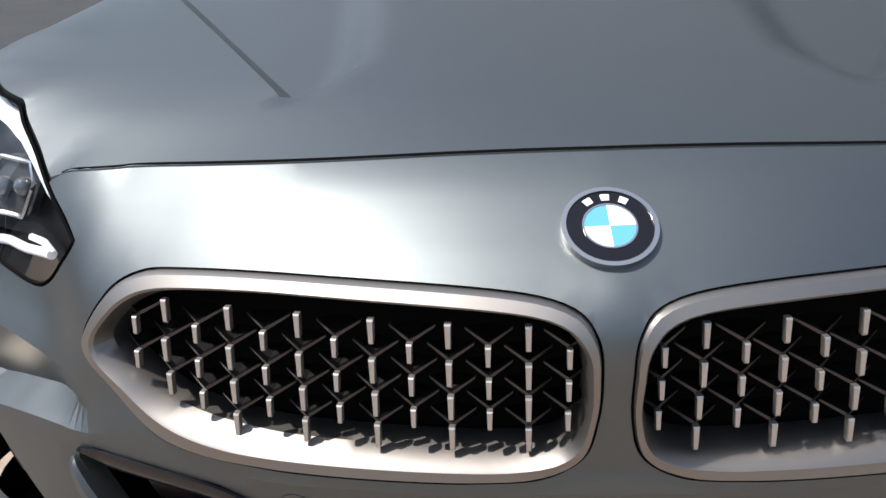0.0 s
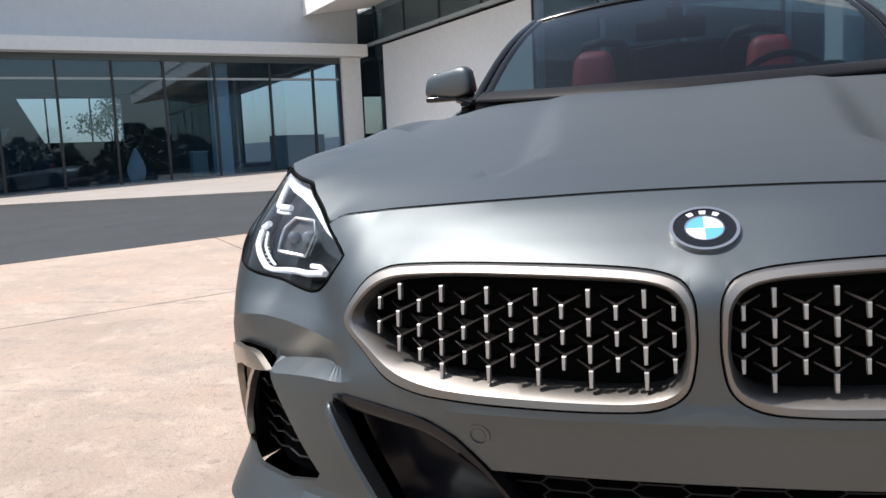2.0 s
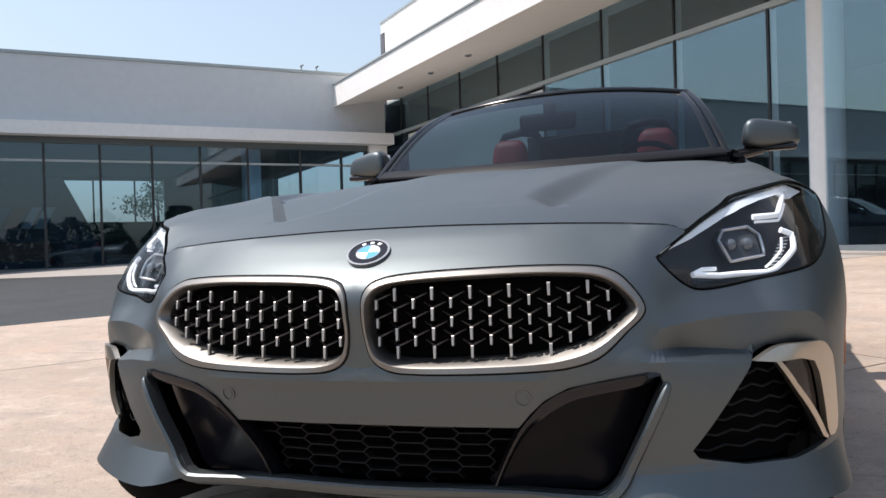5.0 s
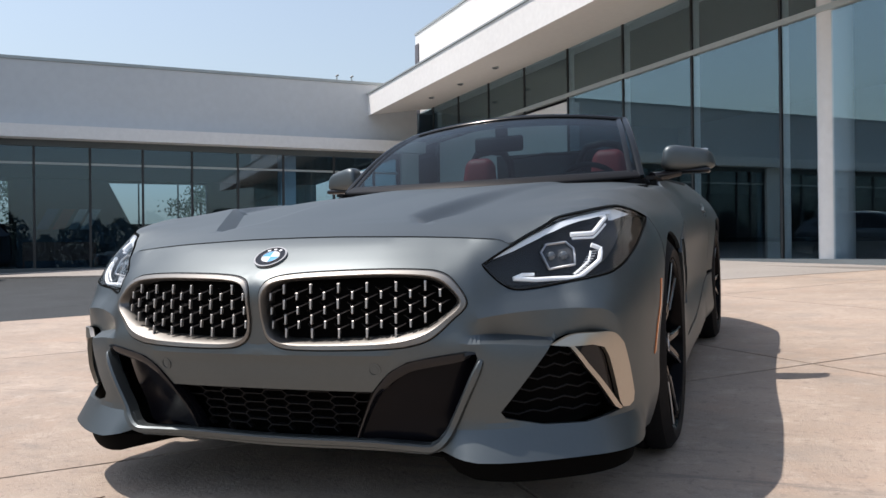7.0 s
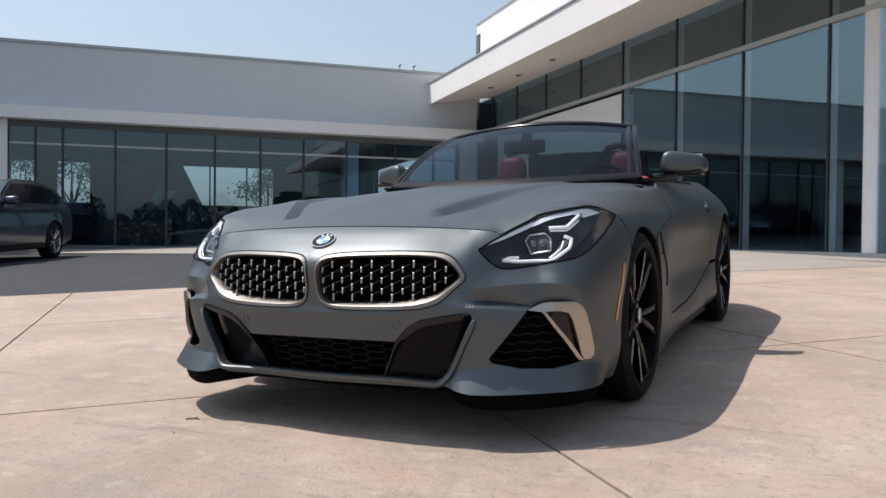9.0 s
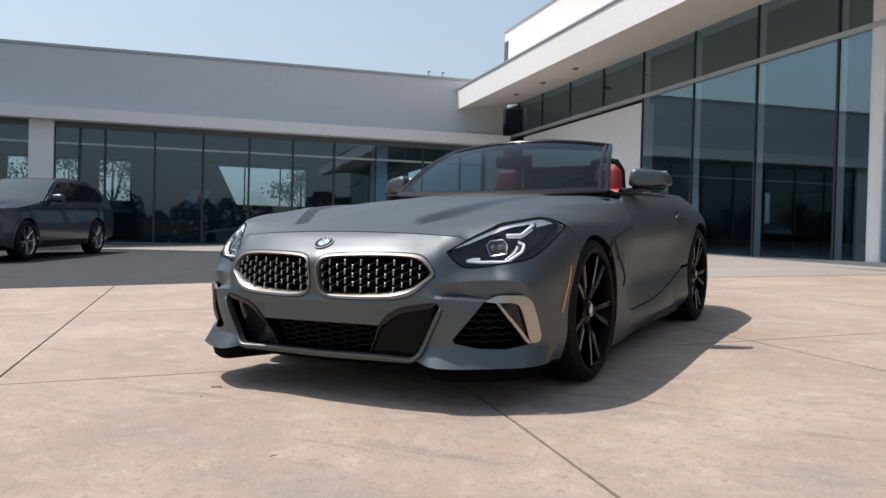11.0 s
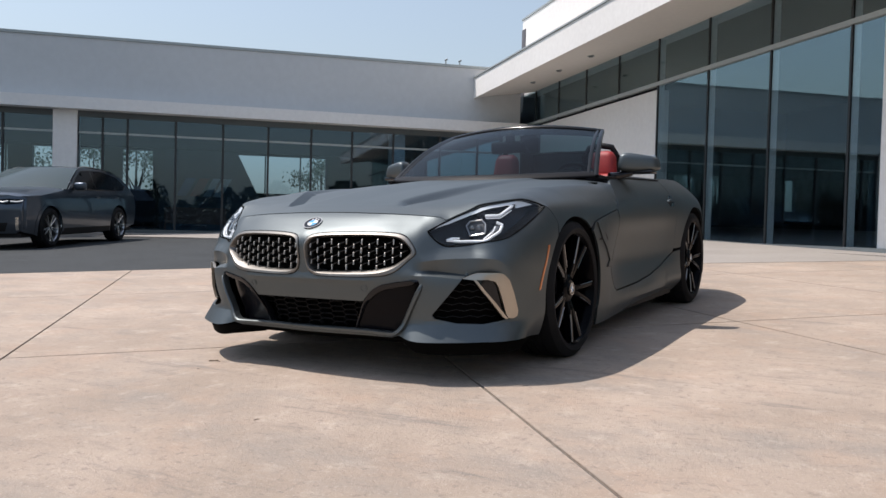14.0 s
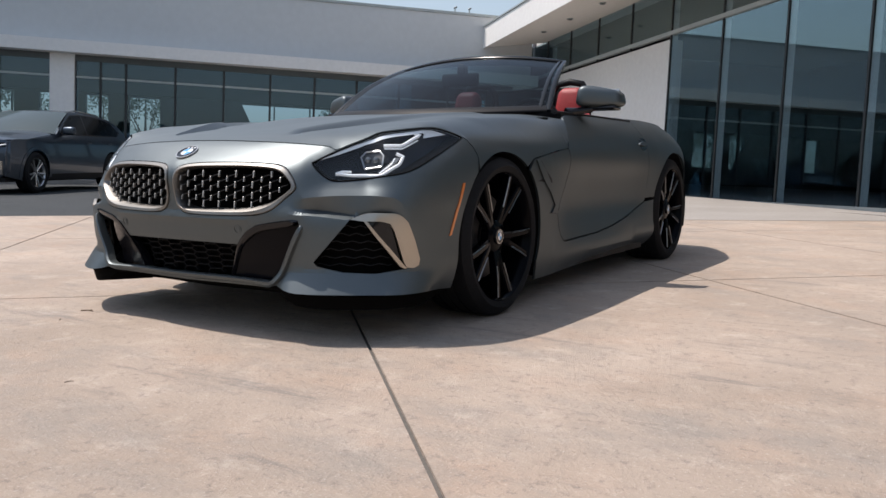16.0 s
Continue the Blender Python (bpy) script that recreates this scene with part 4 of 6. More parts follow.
ridge_line = [(u, spline(RIDGE, u)) for u in [0.535 + 0.011 * k for k in range(36)]]
ledge_line = [(u, spline(LEDGE, u)) for u in [0.535 + 0.010 * k for k in range(20)]]
ledge_foot = [(u, z - 0.02) for u, z in ledge_line[:-1]]
brow_line = [(0.01 * k, 0.424) for k in range(1, 37)]
brow_foot = [(0.01 * k, 0.410) for k in range(1, 34)]
shelf_line = [(0.50, 0.245), (0.57, 0.245)]
ridge_top = [(u, z + 0.02) for u, z in ridge_line]
panel("front_bumper", skin(front, bumper_outline, [KID_OUT, DUCT], [ridge_line, ridge_top, ledge_line, ledge_foot, shelf_line, brow_line, brow_foot], h=0.014, middle=True), PAINT, car, "satin grey front bumper skin with sharp creases", 15)

# dark shell behind all openings of the nose
bm = bmesh.new()
us = [-1.15 + 0.05 * i for i in range(47)]
grid = [[bm.verts.new(front(u, z, -0.115)) for z in (0.14, 0.25, 0.36, 0.47, 0.56, 0.63)] for u in us]
for a, b in zip(grid, grid[1:]):
    for i in range(5):
        bm.faces.new((a[i], b[i], b[i + 1], a[i + 1]))
bmesh.ops.recalc_face_normals(bm, faces=bm.faces)
part("inner_shell", bm, DEEP, car)

# kidney grilles
N = 120
for side_sign in (1, -1):
    def on(u, z, out=0.0, s=side_sign):
        x, y, h = front(u, z, out)
        return (x * s, y, h)
    grille = None
    outer, inner = polar(grown(KID_OUT, -0.0026), (0.265, 0.537), N), polar(KID_IN, (0.265, 0.537), N)

    def blend(t, o):
        return [(a[0] + (b[0] - a[0]) * t, a[1] + (b[1] - a[1]) * t, o) for a, b in zip(outer, inner)]
    ring = ribbon(on, [blend(0, -0.010), blend(0, 0.001), blend(0.08, 0.005), blend(0.50, 0.006), blend(0.64, 0.002), blend(1.0, -0.020), blend(1.02, -0.05)])
    facing(ring, Vector((0, -1, 0)))
    grille = panel("kidney_frame", ring, SATIN, car, "satin champagne kidney grille frame", 20)
    back = skin(lambda u, z, o, f=on: f(u, z, o - 0.056), grown(KID_IN, 0.004), h=0.03, thick=0)
    part("grille_backing", back, DEEP, grille)
    # one pin with its two thin arms
    for col in range(14):
        u = 0.041 + 0.0358 * col
        tallcol = col % 2 == 1
        rows = (0.585, 0.547, 0.510, 0.476) if tallcol else (0.567, 0.532, 0.497)
        for z in rows:
            if not within((u, z), grown(KID_IN, -0.004)):
                continue
            x, y, nx, ny = nose_plan(u)
            p = Vector(on(u, z, -0.0125))
            nrm = Vector((nx * side_sign, ny, 0.0))
            across = Vector((-ny, nx * side_sign, 0)).normalized()
            up = Vector((0, 0, 1))
            hgt, w0, w1 = (0.0122, 0.0031, 0.0024) if tallcol else (0.0096, 0.0028, 0.0022)
            pin = bmesh.new()
            rings = []
            for o, sc in ((-0.003, 0.95), (0.0030, 0.98), (0.0042, 0.84)):
                rings.append([pin.verts.new(p + nrm * (o + (-0.001 if q[1] > 0 else 0.0015)) + across * q[0] * sc + up * q[1] * sc) for q in ((-w0, hgt), (w0, hgt), (w1, -hgt), (-w1, -hgt))])
            for r0, r1 in zip(rings, rings[1:]):
                for k in range(4):
                    pin.faces.new((r0[k], r0[(k + 1) % 4], r1[(k + 1) % 4], r1[k]))
            pin.faces.new(rings[-1])
            bmesh.ops.recalc_face_normals(pin, faces=pin.faces)
            pin_ob = part("grille_pin", pin, PINMETAL, grille)
            if z == 0.585:
                continue
            arm = bmesh.new()
            tip = p + up * (hgt - 0.001) - nrm * 0.004
            ends = [p - nrm * 0.018 + up * (hgt + 0.0085) + across * sx * 0.0215 for sx in (-1, 1)]
            for sx, e in zip((-1, 1), ends):
                w = up * 0.0020
                v = [arm.verts.new(q) for q in (tip + w, tip - w, tip - nrm * 0.008 + w, e + w * 0.6, e - w * 0.6, e - nrm * 0.006)]
                for f4 in ((0, 1, 4, 3), (0, 3, 5, 2), (1, 2, 5, 4), (3, 4, 5), (0, 2, 1)):
                    arm.faces.new([v[i] for i in f4])
            back_mid = p - nrm * 0.034 + up * (hgt + 0.006)
            arm.faces.new([arm.verts.new(q) for q in (tip - nrm * 0.003, ends[1] - nrm * 0.004, back_mid, ends[0] - nrm * 0.004)])
            bmesh.ops.recalc_face_normals(arm, faces=arm.faces)
            part("pin_strut", arm, DARKCHROME, pin_ob)

# badge
def frame_at(surf, a, b, eps=0.004):
    p = Vector(surf(a, b, 0.0))
    e1 = (Vector(surf(a + eps, b, 0.0)) - p).normalized()
    n = e1.cross(Vector(surf(a, b + eps, 0.0)) - p).normalized()
    return Matrix.Translation(p) @ Matrix((e1, n.cross(e1), n)).transposed().to_4x4()


def disc(r0, r1, z0, z1, a0=0.0, a1=360.0, n=48):
    """Ring or sector with thickness."""
    bm = bmesh.new()
    k = max(3, int(n * (a1 - a0) / 360))
    prof = [(r0, z0), (r1, z0), (r1, z1), (r0, z1)]
    rows = [[bm.verts.new((r * math.cos(radians(a0 + (a1 - a0) * i / k)), r * math.sin(radians(a0 + (a1 - a0) * i / k)), z)) for r, z in prof] for i in range(k + 1)]
    for r_, s_ in zip(rows, rows[1:]):
        for j in range(4):
            bm.faces.new((r_[j], r_[(j + 1) % 4], s_[(j + 1) % 4], s_[j]))
    if a1 - a0 < 360:
        bm.faces.new(rows[0]), bm.faces.new(rows[-1][::-1])
    bmesh.ops.remove_doubles(bm, verts=bm.verts, dist=1e-6)
    bmesh.ops.recalc_face_normals(bm, faces=bm.faces)
    return bm


def badge(parent, m, r):
    rim = part("badge_rim", disc(r * 0.9, r, -0.006, 0.005), CHROME, parent, "chrome badge rim")
    rim.matrix_local = m
    for nm, b, mt in (("badge_ring", disc(r * 0.56, r * 0.9, -0.004, 0.0035), GLOSS), ("inner_rim", disc(r * 0.53, r * 0.57, -0.004, 0.0045), CHROME)):
        part(nm, b, mt, rim)
    for q in range(4):
        part("quadrant", disc(0.0001, r * 0.53, -0.004, 0.004, 90 * q, 90 * q + 90), BLUE if q in (1, 3) else WHITE, rim)
    for a in (60, 90, 120):
        part("badge_mark", disc(r * 0.66, r * 0.82, 0.003, 0.004, a - 7, a + 7), WHITE, rim)
    return rim


badge(car, frame_at(lambda a, b, o: front(a, b, o), 0.0, 0.660) @ pose(0, 0, 0.001), 0.044)

# parking sensors
for s in (1, -1):
    m = frame_at(front, 0.309 * s, 0.390)
    ring = part("parking_sensor", disc(0.0125, 0.0165, -0.004, 0.0016), PAINT, car)
    ring.matrix_local = m
    part("sensor_face", disc(0.0001, 0.0095, -0.006, 0.0008), PAINT, ring)
    part("sensor_gap", disc(0.0095, 0.0125, -0.006, -0.003), BLACK, ring)

# lower grille: stretched honeycomb
def lower(u, z, out=0.0):
    return front(u, z, out - 0.035)


part("lower_grille_backing", skin(lambda u, z, o: front(u, z, o - 0.075), [(0, 0.20), (0.25, 0.20), (0.32, 0.345), (0, 0.345)], h=0.04, thick=0, middle=True), DEEP, car)
comb = bmesh.new()
CE, CS, CH = 0.040, 0.027, 0.0238
def bar(bm, p, q, w=0.0012, depth=0.02):
    a, b = Vector(lower(*p)), Vector(lower(*q))
    t = (b - a).normalized()
    up = Vector((0, 1, 0)).cross(t).normalized() * w
    back = Vector((0, depth, 0))
    v = [bm.verts.new(c) for c in (a + up, a - up, b - up, b + up, a + up + back, a - up + back, b - up + back, b + up + back)]
    for f in ((0, 1, 2, 3), (0, 3, 7, 4), (1, 5, 6, 2)):
        bm.faces.new([v[i] for i in f])


left_edge = lambda z: 0.240 + (z - 0.213) * 0.48
for c in range(-7, 8):
    for r in range(6):
        uc, zc = (CE + CS) * c, 0.2165 + CH * (r + (0.5 if c % 2 else 0.0))
        for p, q in (((uc - CS, zc + CH * 0.5), (uc + CS, zc + CH * 0.5)), ((uc - CE, zc), (uc - CS, zc + CH * 0.5)), ((uc - CE, zc), (uc - CS, zc - CH * 0.5))):
            if all(0.203 < w[1] < 0.342 and abs(w[0]) < left_edge(w[1]) + 0.02 for w in (p, q)):
                bar(comb, p, q)
bmesh.ops.recalc_face_normals(comb, faces=comb.faces)
part("honeycomb_mesh", comb, COMB, car, "black honeycomb grille mesh")

# raised lip under the grille that climbs along the outer edge of each intake
lip_path = rounded([(0.0, 0.2005), (0.15, 0.2005), (0.30, 0.200), (0.42, 0.199), (0.452, 0.206), (0.475, 0.226), (0.492, 0.252), (0.53, 0.331), (0.561, 0.396), (0.566, 0.412)], 5, False)
bm = bmesh.new()
for s in (1, -1):
    rows = []
    for i, (u, z) in enumerate(lip_path):
        a, b = lip_path[max(0, i - 1)], lip_path[min(len(lip_path) - 1, i + 1)]
        du, dz = b[0] - a[0], b[1] - a[1]
        q = math.hypot(du, dz)
        nu, nz = -dz / q, du / q
        e = min(1.0, 0.25 + (len(lip_path) - 1 - i) / 9)
        rows.append([bm.verts.new((lambda p: (p[0] * s, p[1], p[2]))(front(max(0.0, u + nu * w), z + nz * w, o))) for w, o in ((0.011 * e, -0.02), (0.011 * e, 0.010 * e), (0.007 * e, 0.016 * e - 0.004 * (1 - e)), (-0.005 * e, 0.014 * e - 0.004 * (1 - e)), (-0.011 * e, 0.002), (-0.011 * e, -0.01))])
    for r0, r1 in zip(rows, rows[1:]):
        for k in range(5):
            bm.faces.new((r0[k], r0[k + 1], r1[k + 1], r1[k]) if s > 0 else (r0[k + 1], r0[k], r1[k], r1[k + 1]))
bmesh.ops.remove_doubles(bm, verts=bm.verts, dist=1e-5)
panel("intake_lip", facing(bm, Vector((0, -1, 0))), PAINT, car, "raised satin grey lip round the lower intakes")

# side intakes with gloss black guides, ducts with metal brackets
for s in (1, -1):
    def on(u, z, out=0.0, s=s):
        x, y, h = front(u, z, out)
        return (x * s, y, h)

    def guide(u, z, out=0.0, f=on):
        left = 0.24 + (z - 0.213) * 0.5
        return f(u, z, out - 0.010 - 0.05 * max(0.0, min(1.0, (u - left) / 0.25)))
    g = skin(guide, grown(INTAKE, 0.004), h=0.02, thick=0.02)
    guide_ob = panel("intake_guide", g, GUIDE, car, "gloss black air guide", 40)
    top_edge = [(0.553, 0.427), (0.53, 0.430), (0.46, 0.420), (0.395, 0.407), (0.35, 0.384), (0.325, 0.36), (0.30, 0.33), (0.27, 0.275), (0.243, 0.216)]
    mid = rounded(top_edge, 4, False)
    bm = bmesh.new()
    rows = []
    for i, (u, z) in enumerate(mid):
        a, b = mid[max(0, i - 1)], mid[min(len(mid) - 1, i + 1)]
        dx, dz = b[0] - a[0], b[1] - a[1]
        q = math.hypot(dx, dz)
        nx_, nz_ = -dz / q, dx / q
        wdt = 0.006 + 0.016 * smoothstep(0, 6, i) * (1 - smoothstep(14, 32, i))
        rows.append([bm.verts.new(on(u + nx_ * w, z + nz_ * w, o)) for w, o in ((0.0, -0.012), (0.0, 0.004), (wdt * 0.5, 0.006), (wdt, 0.000), (wdt + 0.004, -0.03))])
    for r0, r1 in zip(rows, rows[1:]):
        for k in range(4):
            bm.faces.new((r0[k], r0[k + 1], r1[k + 1], r1[k]))
    facing(bm, Vector((0, -1, 0)))
    panel("intake_blade", bm, GLOSS, guide_ob, "", 40)
    # duct
    d = skin(lambda u, z, o, f=on: f(u, z, o - 0.065), grown(DUCT, 0.01), h=0.03, thick=0)
    duct = part("duct", d, DEEP, car)
    for i in range(6):
        zz = 0.272 + 0.027 * i
        u0, u1 = 0.615 + (zz - 0.284) * 0.80, 0.90
        path = [on(u0 + (u1 - u0) * k / 16, zz + 0.004 * math.sin(k * 1.57), -0.040) for k in range(17)]
        part("duct_slat", tube(path, 0.0022, 6), COMB, duct)
    bracket = rounded([(0.737, 0.434), (0.79, 0.4545), (0.85, 0.4555), (0.902, 0.4515), (0.936, 0.423)], 4, False) + [(0.965, 0.36), (0.990, 0.29), (0.986, 0.268), (0.965, 0.259), (0.938, 0.262), (0.925, 0.28), (0.905, 0.34), (0.886, 0.395), (0.872, 0.419), (0.84, 0.428), (0.78, 0.428)]
    stripe = [(0.780, 0.430), (0.792, 0.429), (0.829, 0.383), (0.930, 0.268), (0.945, 0.262), (0.93, 0.258), (0.912, 0.267), (0.822, 0.374)]
    for nm, poly, o in (("duct_bracket", bracket, 0.003), ("duct_strip", stripe, 0.000)):
        b = skin(lambda u, z, o_, o=o, s=s: (lambda q: (q[0] * s, q[1], q[2]))(front(u, z, o_ + o, False)), poly, h=0.012, thick=0.012)
        panel(nm, b, TRIMGOLD, duct, "satin champagne metal trim")
    inlay = skin(lambda u, z, o, f=on: f(u, z, o - 0.012), [(0.79, 0.43), (0.875, 0.423), (0.925, 0.27), (0.91, 0.272)], h=0.02, thick=0.01)
    panel("duct_inlay", inlay, GLOSS, duct)
    mk = skin(lambda u, z, o, f=on: f(u, z, o + 0.003), [(1.211, 0.558), (1.226, 0.558), (1.19, 0.47), (1.150, 0.367), (1.137, 0.363), (1.172, 0.46)], h=0.02, thick=0.006)
    panel("side_marker", mk, AMBER, car, "amber side marker reflector")

# lower splitter
bm = bmesh.new()
us = [-1.18 + 0.04 * i for i in range(60)]
def lipz(u):
    return spline([(0, 0.182), (0.40, 0.182), (0.52, 0.178), (0.6, 0.169), (1.0, 0.164), (1.2, 0.154)], abs(u))


def lipd(u):
    return 0.010 + 0.038 * smoothstep(0.46, 0.52, abs(u)) * (1 - smoothstep(1.0, 1.18, abs(u)))


def under(u, z, out):
    x, y, _ = front(u, 0.19, out)
    return (x, y, z)


rows = [[bm.verts.new(under(u, lipz(u) - dz, o)) for dz, o in ((-0.012, -0.03), (0.0, -0.022), (lipd(u), -0.035), (lipd(u) + 0.004, -0.25))] for u in us]
for r0, r1 in zip(rows, rows[1:]):
    for k in range(3):
        bm.faces.new((r0[k], r1[k], r1[k + 1], r0[k + 1]))
bmesh.ops.recalc_face_normals(bm, faces=bm.faces)
panel("front_splitter", facing(bm, Vector((0, -1, 0))), DEEP, car)

# headlights
for s in (1, -1):
    def on(u, z, out=0.0, s=s):
        x, y, h = front(u, z, out)
        return (x * s, y, h)

    bowl = skin(lambda u, z, o, f=on: f(u, z, o - 0.055), grown(LAMP, -0.004), h=0.03, thick=0)
    lamp = panel("headlight", bowl, LAMPBLACK, car, "clear headlight with white hexagonal light guides")
    wall = ribbon(on, [[(*p, 0.0) for p in grown(LAMP, -0.002)], [(*p, 0.002) for p in grown(LAMP, -0.004)], [(*p, -0.004) for p in grown(LAMP, -0.0065)], [(*p, -0.056) for p in grown(LAMP, -0.0075)]])
    panel("headlight_seal", facing(wall, Vector((0, -1, 0))), DEEP, lamp)
    cover = part("lamp_cover", skin(lambda u, z, o, f=on: f(u, z, o - 0.001), grown(LAMP, -0.005), h=0.03, thick=0), LENS, lamp, "clear lamp cover", smooth=True)
    cover.visible_shadow = False
    strip = [(0.601, 0.633), (0.66, 0.655), (0.698, 0.670), (0.75, 0.690), (0.809, 0.708), (0.964, 0.734), (1.11, 0.7505), (1.11, 0.742), (0.959, 0.7235), (0.799, 0.694), (0.688, 0.6565)]
    panel("brow_strip", skin(lambda u, z, o, f=on: f(u, z, o - 0.008), strip, h=0.03, thick=0.01), BROW, lamp)
    for nm, path, r, o in (("light_guide", [(0.678, 0.589), (0.742, 0.583), (0.846, 0.584), (0.866, 0.589), (0.937, 0.624), (0.962, 0.652), (0.940, 0.662)], 0.0060, -0.018),
                           ("light_guide", [(0.678, 0.589), (0.705, 0.597), (0.738, 0.596)], 0.0045, -0.020),
                           ("light_guide", [(0.903, 0.690), (0.975, 0.691), (1.048, 0.719), (1.083, 0.731), (1.064, 0.738)], 0.0060, -0.018),
                           ("light_guide", [(0.905, 0.680), (0.974, 0.680), (1.066, 0.712)], 0.003, -0.026),
                           ("light_guide", [(0.850, 0.593), (0.908, 0.623), (0.930, 0.646)], 0.0026, -0.022)):
        big = dense(path, 0.008, False)
        panel(nm, tube([on(u, z, o) for u, z in big], r, 8), DRL, lamp, "white light guide tube", 50)
    for k in range(9):
        t = k / 8
        p0, p1 = (0.860 + 0.068 * t, 0.597 + 0.049 * t), (0.880 + 0.074 * t, 0.597 + 0.050 * t)
        panel("guide_rib", tube([on(*p0, -0.024), on(*p1, -0.024)], 0.0016, 5), SILVER, lamp, "", 50)
    hexa = [(0.774, 0.648), (0.796, 0.667), (0.876, 0.672), (0.890, 0.655), (0.868, 0.616), (0.790, 0.606)]
    panel("projector_frame", tube([on(u, z, -0.03) for u, z in dense(hexa, 0.01)], 0.0032, 6, True), SILVER, lamp, "chrome projector frame", 50)
    panel("projector", skin(lambda u, z, o, f=on: f(u, z, o - 0.038), hexa, h=0.02, thick=0.01), TRIMGREY, lamp)
    for uu in (0.806, 0.846):
        m = frame_at(lambda a, b, o: on(a, b, o - 0.036), uu, 0.638)
        ball = bmesh.new()
        bmesh.ops.create_uvsphere(ball, u_segments=16, v_segments=10, radius=0.0135)
        ball.transform(m)
        part("projector_lens", ball, BULB, lamp, smooth=True)
    block_poly = [(1.10, 0.752), (1.155, 0.752), (1.205, 0.737), (1.14, 0.728), (1.10, 0.722), (1.115, 0.737)]
    panel("rear_reflector", skin(lambda u, z, o, f=on: f(u, z, o - 0.020), block_poly, h=0.03, thick=0.01), BROW, lamp)

# bonnet
def lifted(u, z, d=0.0032):
    x, y, _ = front(u, z)
    q = math.hypot(x, y - 0.4)
    return (x - d * x / q, y - d * (y - 0.4) / q)


lamp_edge = [p for p in rounded(LAMP_TOP, 5, False) if p[0] > 0.678]
JOINT = [(1.285, 0.7310), (1.30, 0.7335), (1.315, 0.7355), (1.33, 0.737)] + [(1.345 + 0.0187 * k, 0.738) for k in range(51)]
JOINT_3D = [front(u, z) for u, z in JOINT]


def on_joint(p):
    return next((q for q in JOINT_3D if abs(q[0] - p[0]) + abs(q[1] - p[1]) < 2e-4), None)


def bonnet_top(x, y, out=0.0):
    q = on_joint((x, y))
    return hood(x, y, out) if q is None else (q[0], q[1], q[2] + out)


HOOD_EDGE = [lifted(u, z) for u, z in SEAM[::-1][1:]] + [lifted(u, z) for u, z in lamp_edge[:-1]] + [q[:2] for q in JOINT_3D] + [(0.868, 0.80), (0.842, 0.845), (0.80, 0.905), (0.752, 0.952)]
COWL = [(0.66, 0.905), (0.5, 0.80), (0.3, 0.72), (0.15, 0.69)]
VALLEY = [(valley(y), y) for y in [-0.60 + 0.02 * k for k in range(30)]]
VALLEY_FOOT = [(x - 0.040, y) for x, y in VALLEY if x > 0.36]
VALLEY_MID = [(x - 0.020, y) for x, y in VALLEY if x > 0.35]
bonnet = skin(bonnet_top, [lifted(0, 0.7065)] + HOOD_EDGE + COWL + [(0, 0.68)], lines=[VALLEY, VALLEY_MID, VALLEY_FOOT], h=0.022, skip=lambda v: v.x < 1e-5 or on_joint(v) is not None)
arch_side = [(1.5 + y, ARCH[1] + ARCH[3] * math.sqrt(1 - ((y - ARCH[0]) / ARCH[2]) ** 2)) for y in [-0.158 + 0.021 * k for k in range(21)]]
flank = [(1.2795, 0.7295), (1.297, 0.719), (1.323, 0.692), (1.341, 0.655)] + arch_side + [(1.83, 0.655), (1.93, 0.669), (2.12, 0.694), (2.272, 0.709)] + JOINT[::-1]
JOINT_KEYS = {(round(u, 4), round(z, 4)) for u, z in JOINT}
flank_bm = skin(front, flank, h=0.022, skip=lambda v: (round(v.x, 4), round(v.y, 4)) in JOINT_KEYS)
spare = bpy.data.meshes.new("spare")
flank_bm.to_mesh(spare)
bonnet.from_mesh(spare)
bpy.data.meshes.remove(spare)
bmesh.ops.remove_doubles(bonnet, verts=[v for v in bonnet.verts if on_joint(v.co) is not None], dist=3e-4)
doubled(bonnet)
# near-black tube added in the bonnet seam, standing in for its shade
for sg in (1, -1):
    panel("seam_shade", tube([(lambda q: (q[0] * sg, q[1], q[2]))(front(u, z, -0.007)) for u, z in SEAM], 0.0035, 6), DEEP, car)
panel("bonnet", bonnet, PAINT, car, "long satin grey clamshell bonnet", 30)
# unseen black sheet added under the bonnet to keep its gaps dark
bm = bmesh.new()
rows = [[bm.verts.new(hood(reach * (k / 8 - 1), y, -0.05)) for k in range(17)] for y, reach in ((-0.52, 0.42), (-0.4, 0.50), (-0.2, 0.60), (0, 0.68), (0.3, 0.74), (0.6, 0.76), (0.85, 0.70))]
for r0, r1 in zip(rows, rows[1:]):
    for k in range(16):
        bm.faces.new((r0[k], r0[k + 1], r1[k + 1], r1[k]))
bmesh.ops.recalc_face_normals(bm, faces=bm.faces)
part("dark_bonnet_sheet", bm, BLACK, car)


# flanks
def ellipse(cy, cz, ry, rz, a0, a1, n):
    return [(cy + ry * math.cos(radians(a0 + (a1 - a0) * i / n)), cz + rz * math.sin(radians(a0 + (a1 - a0) * i / n))) for i in range(n + 1)]


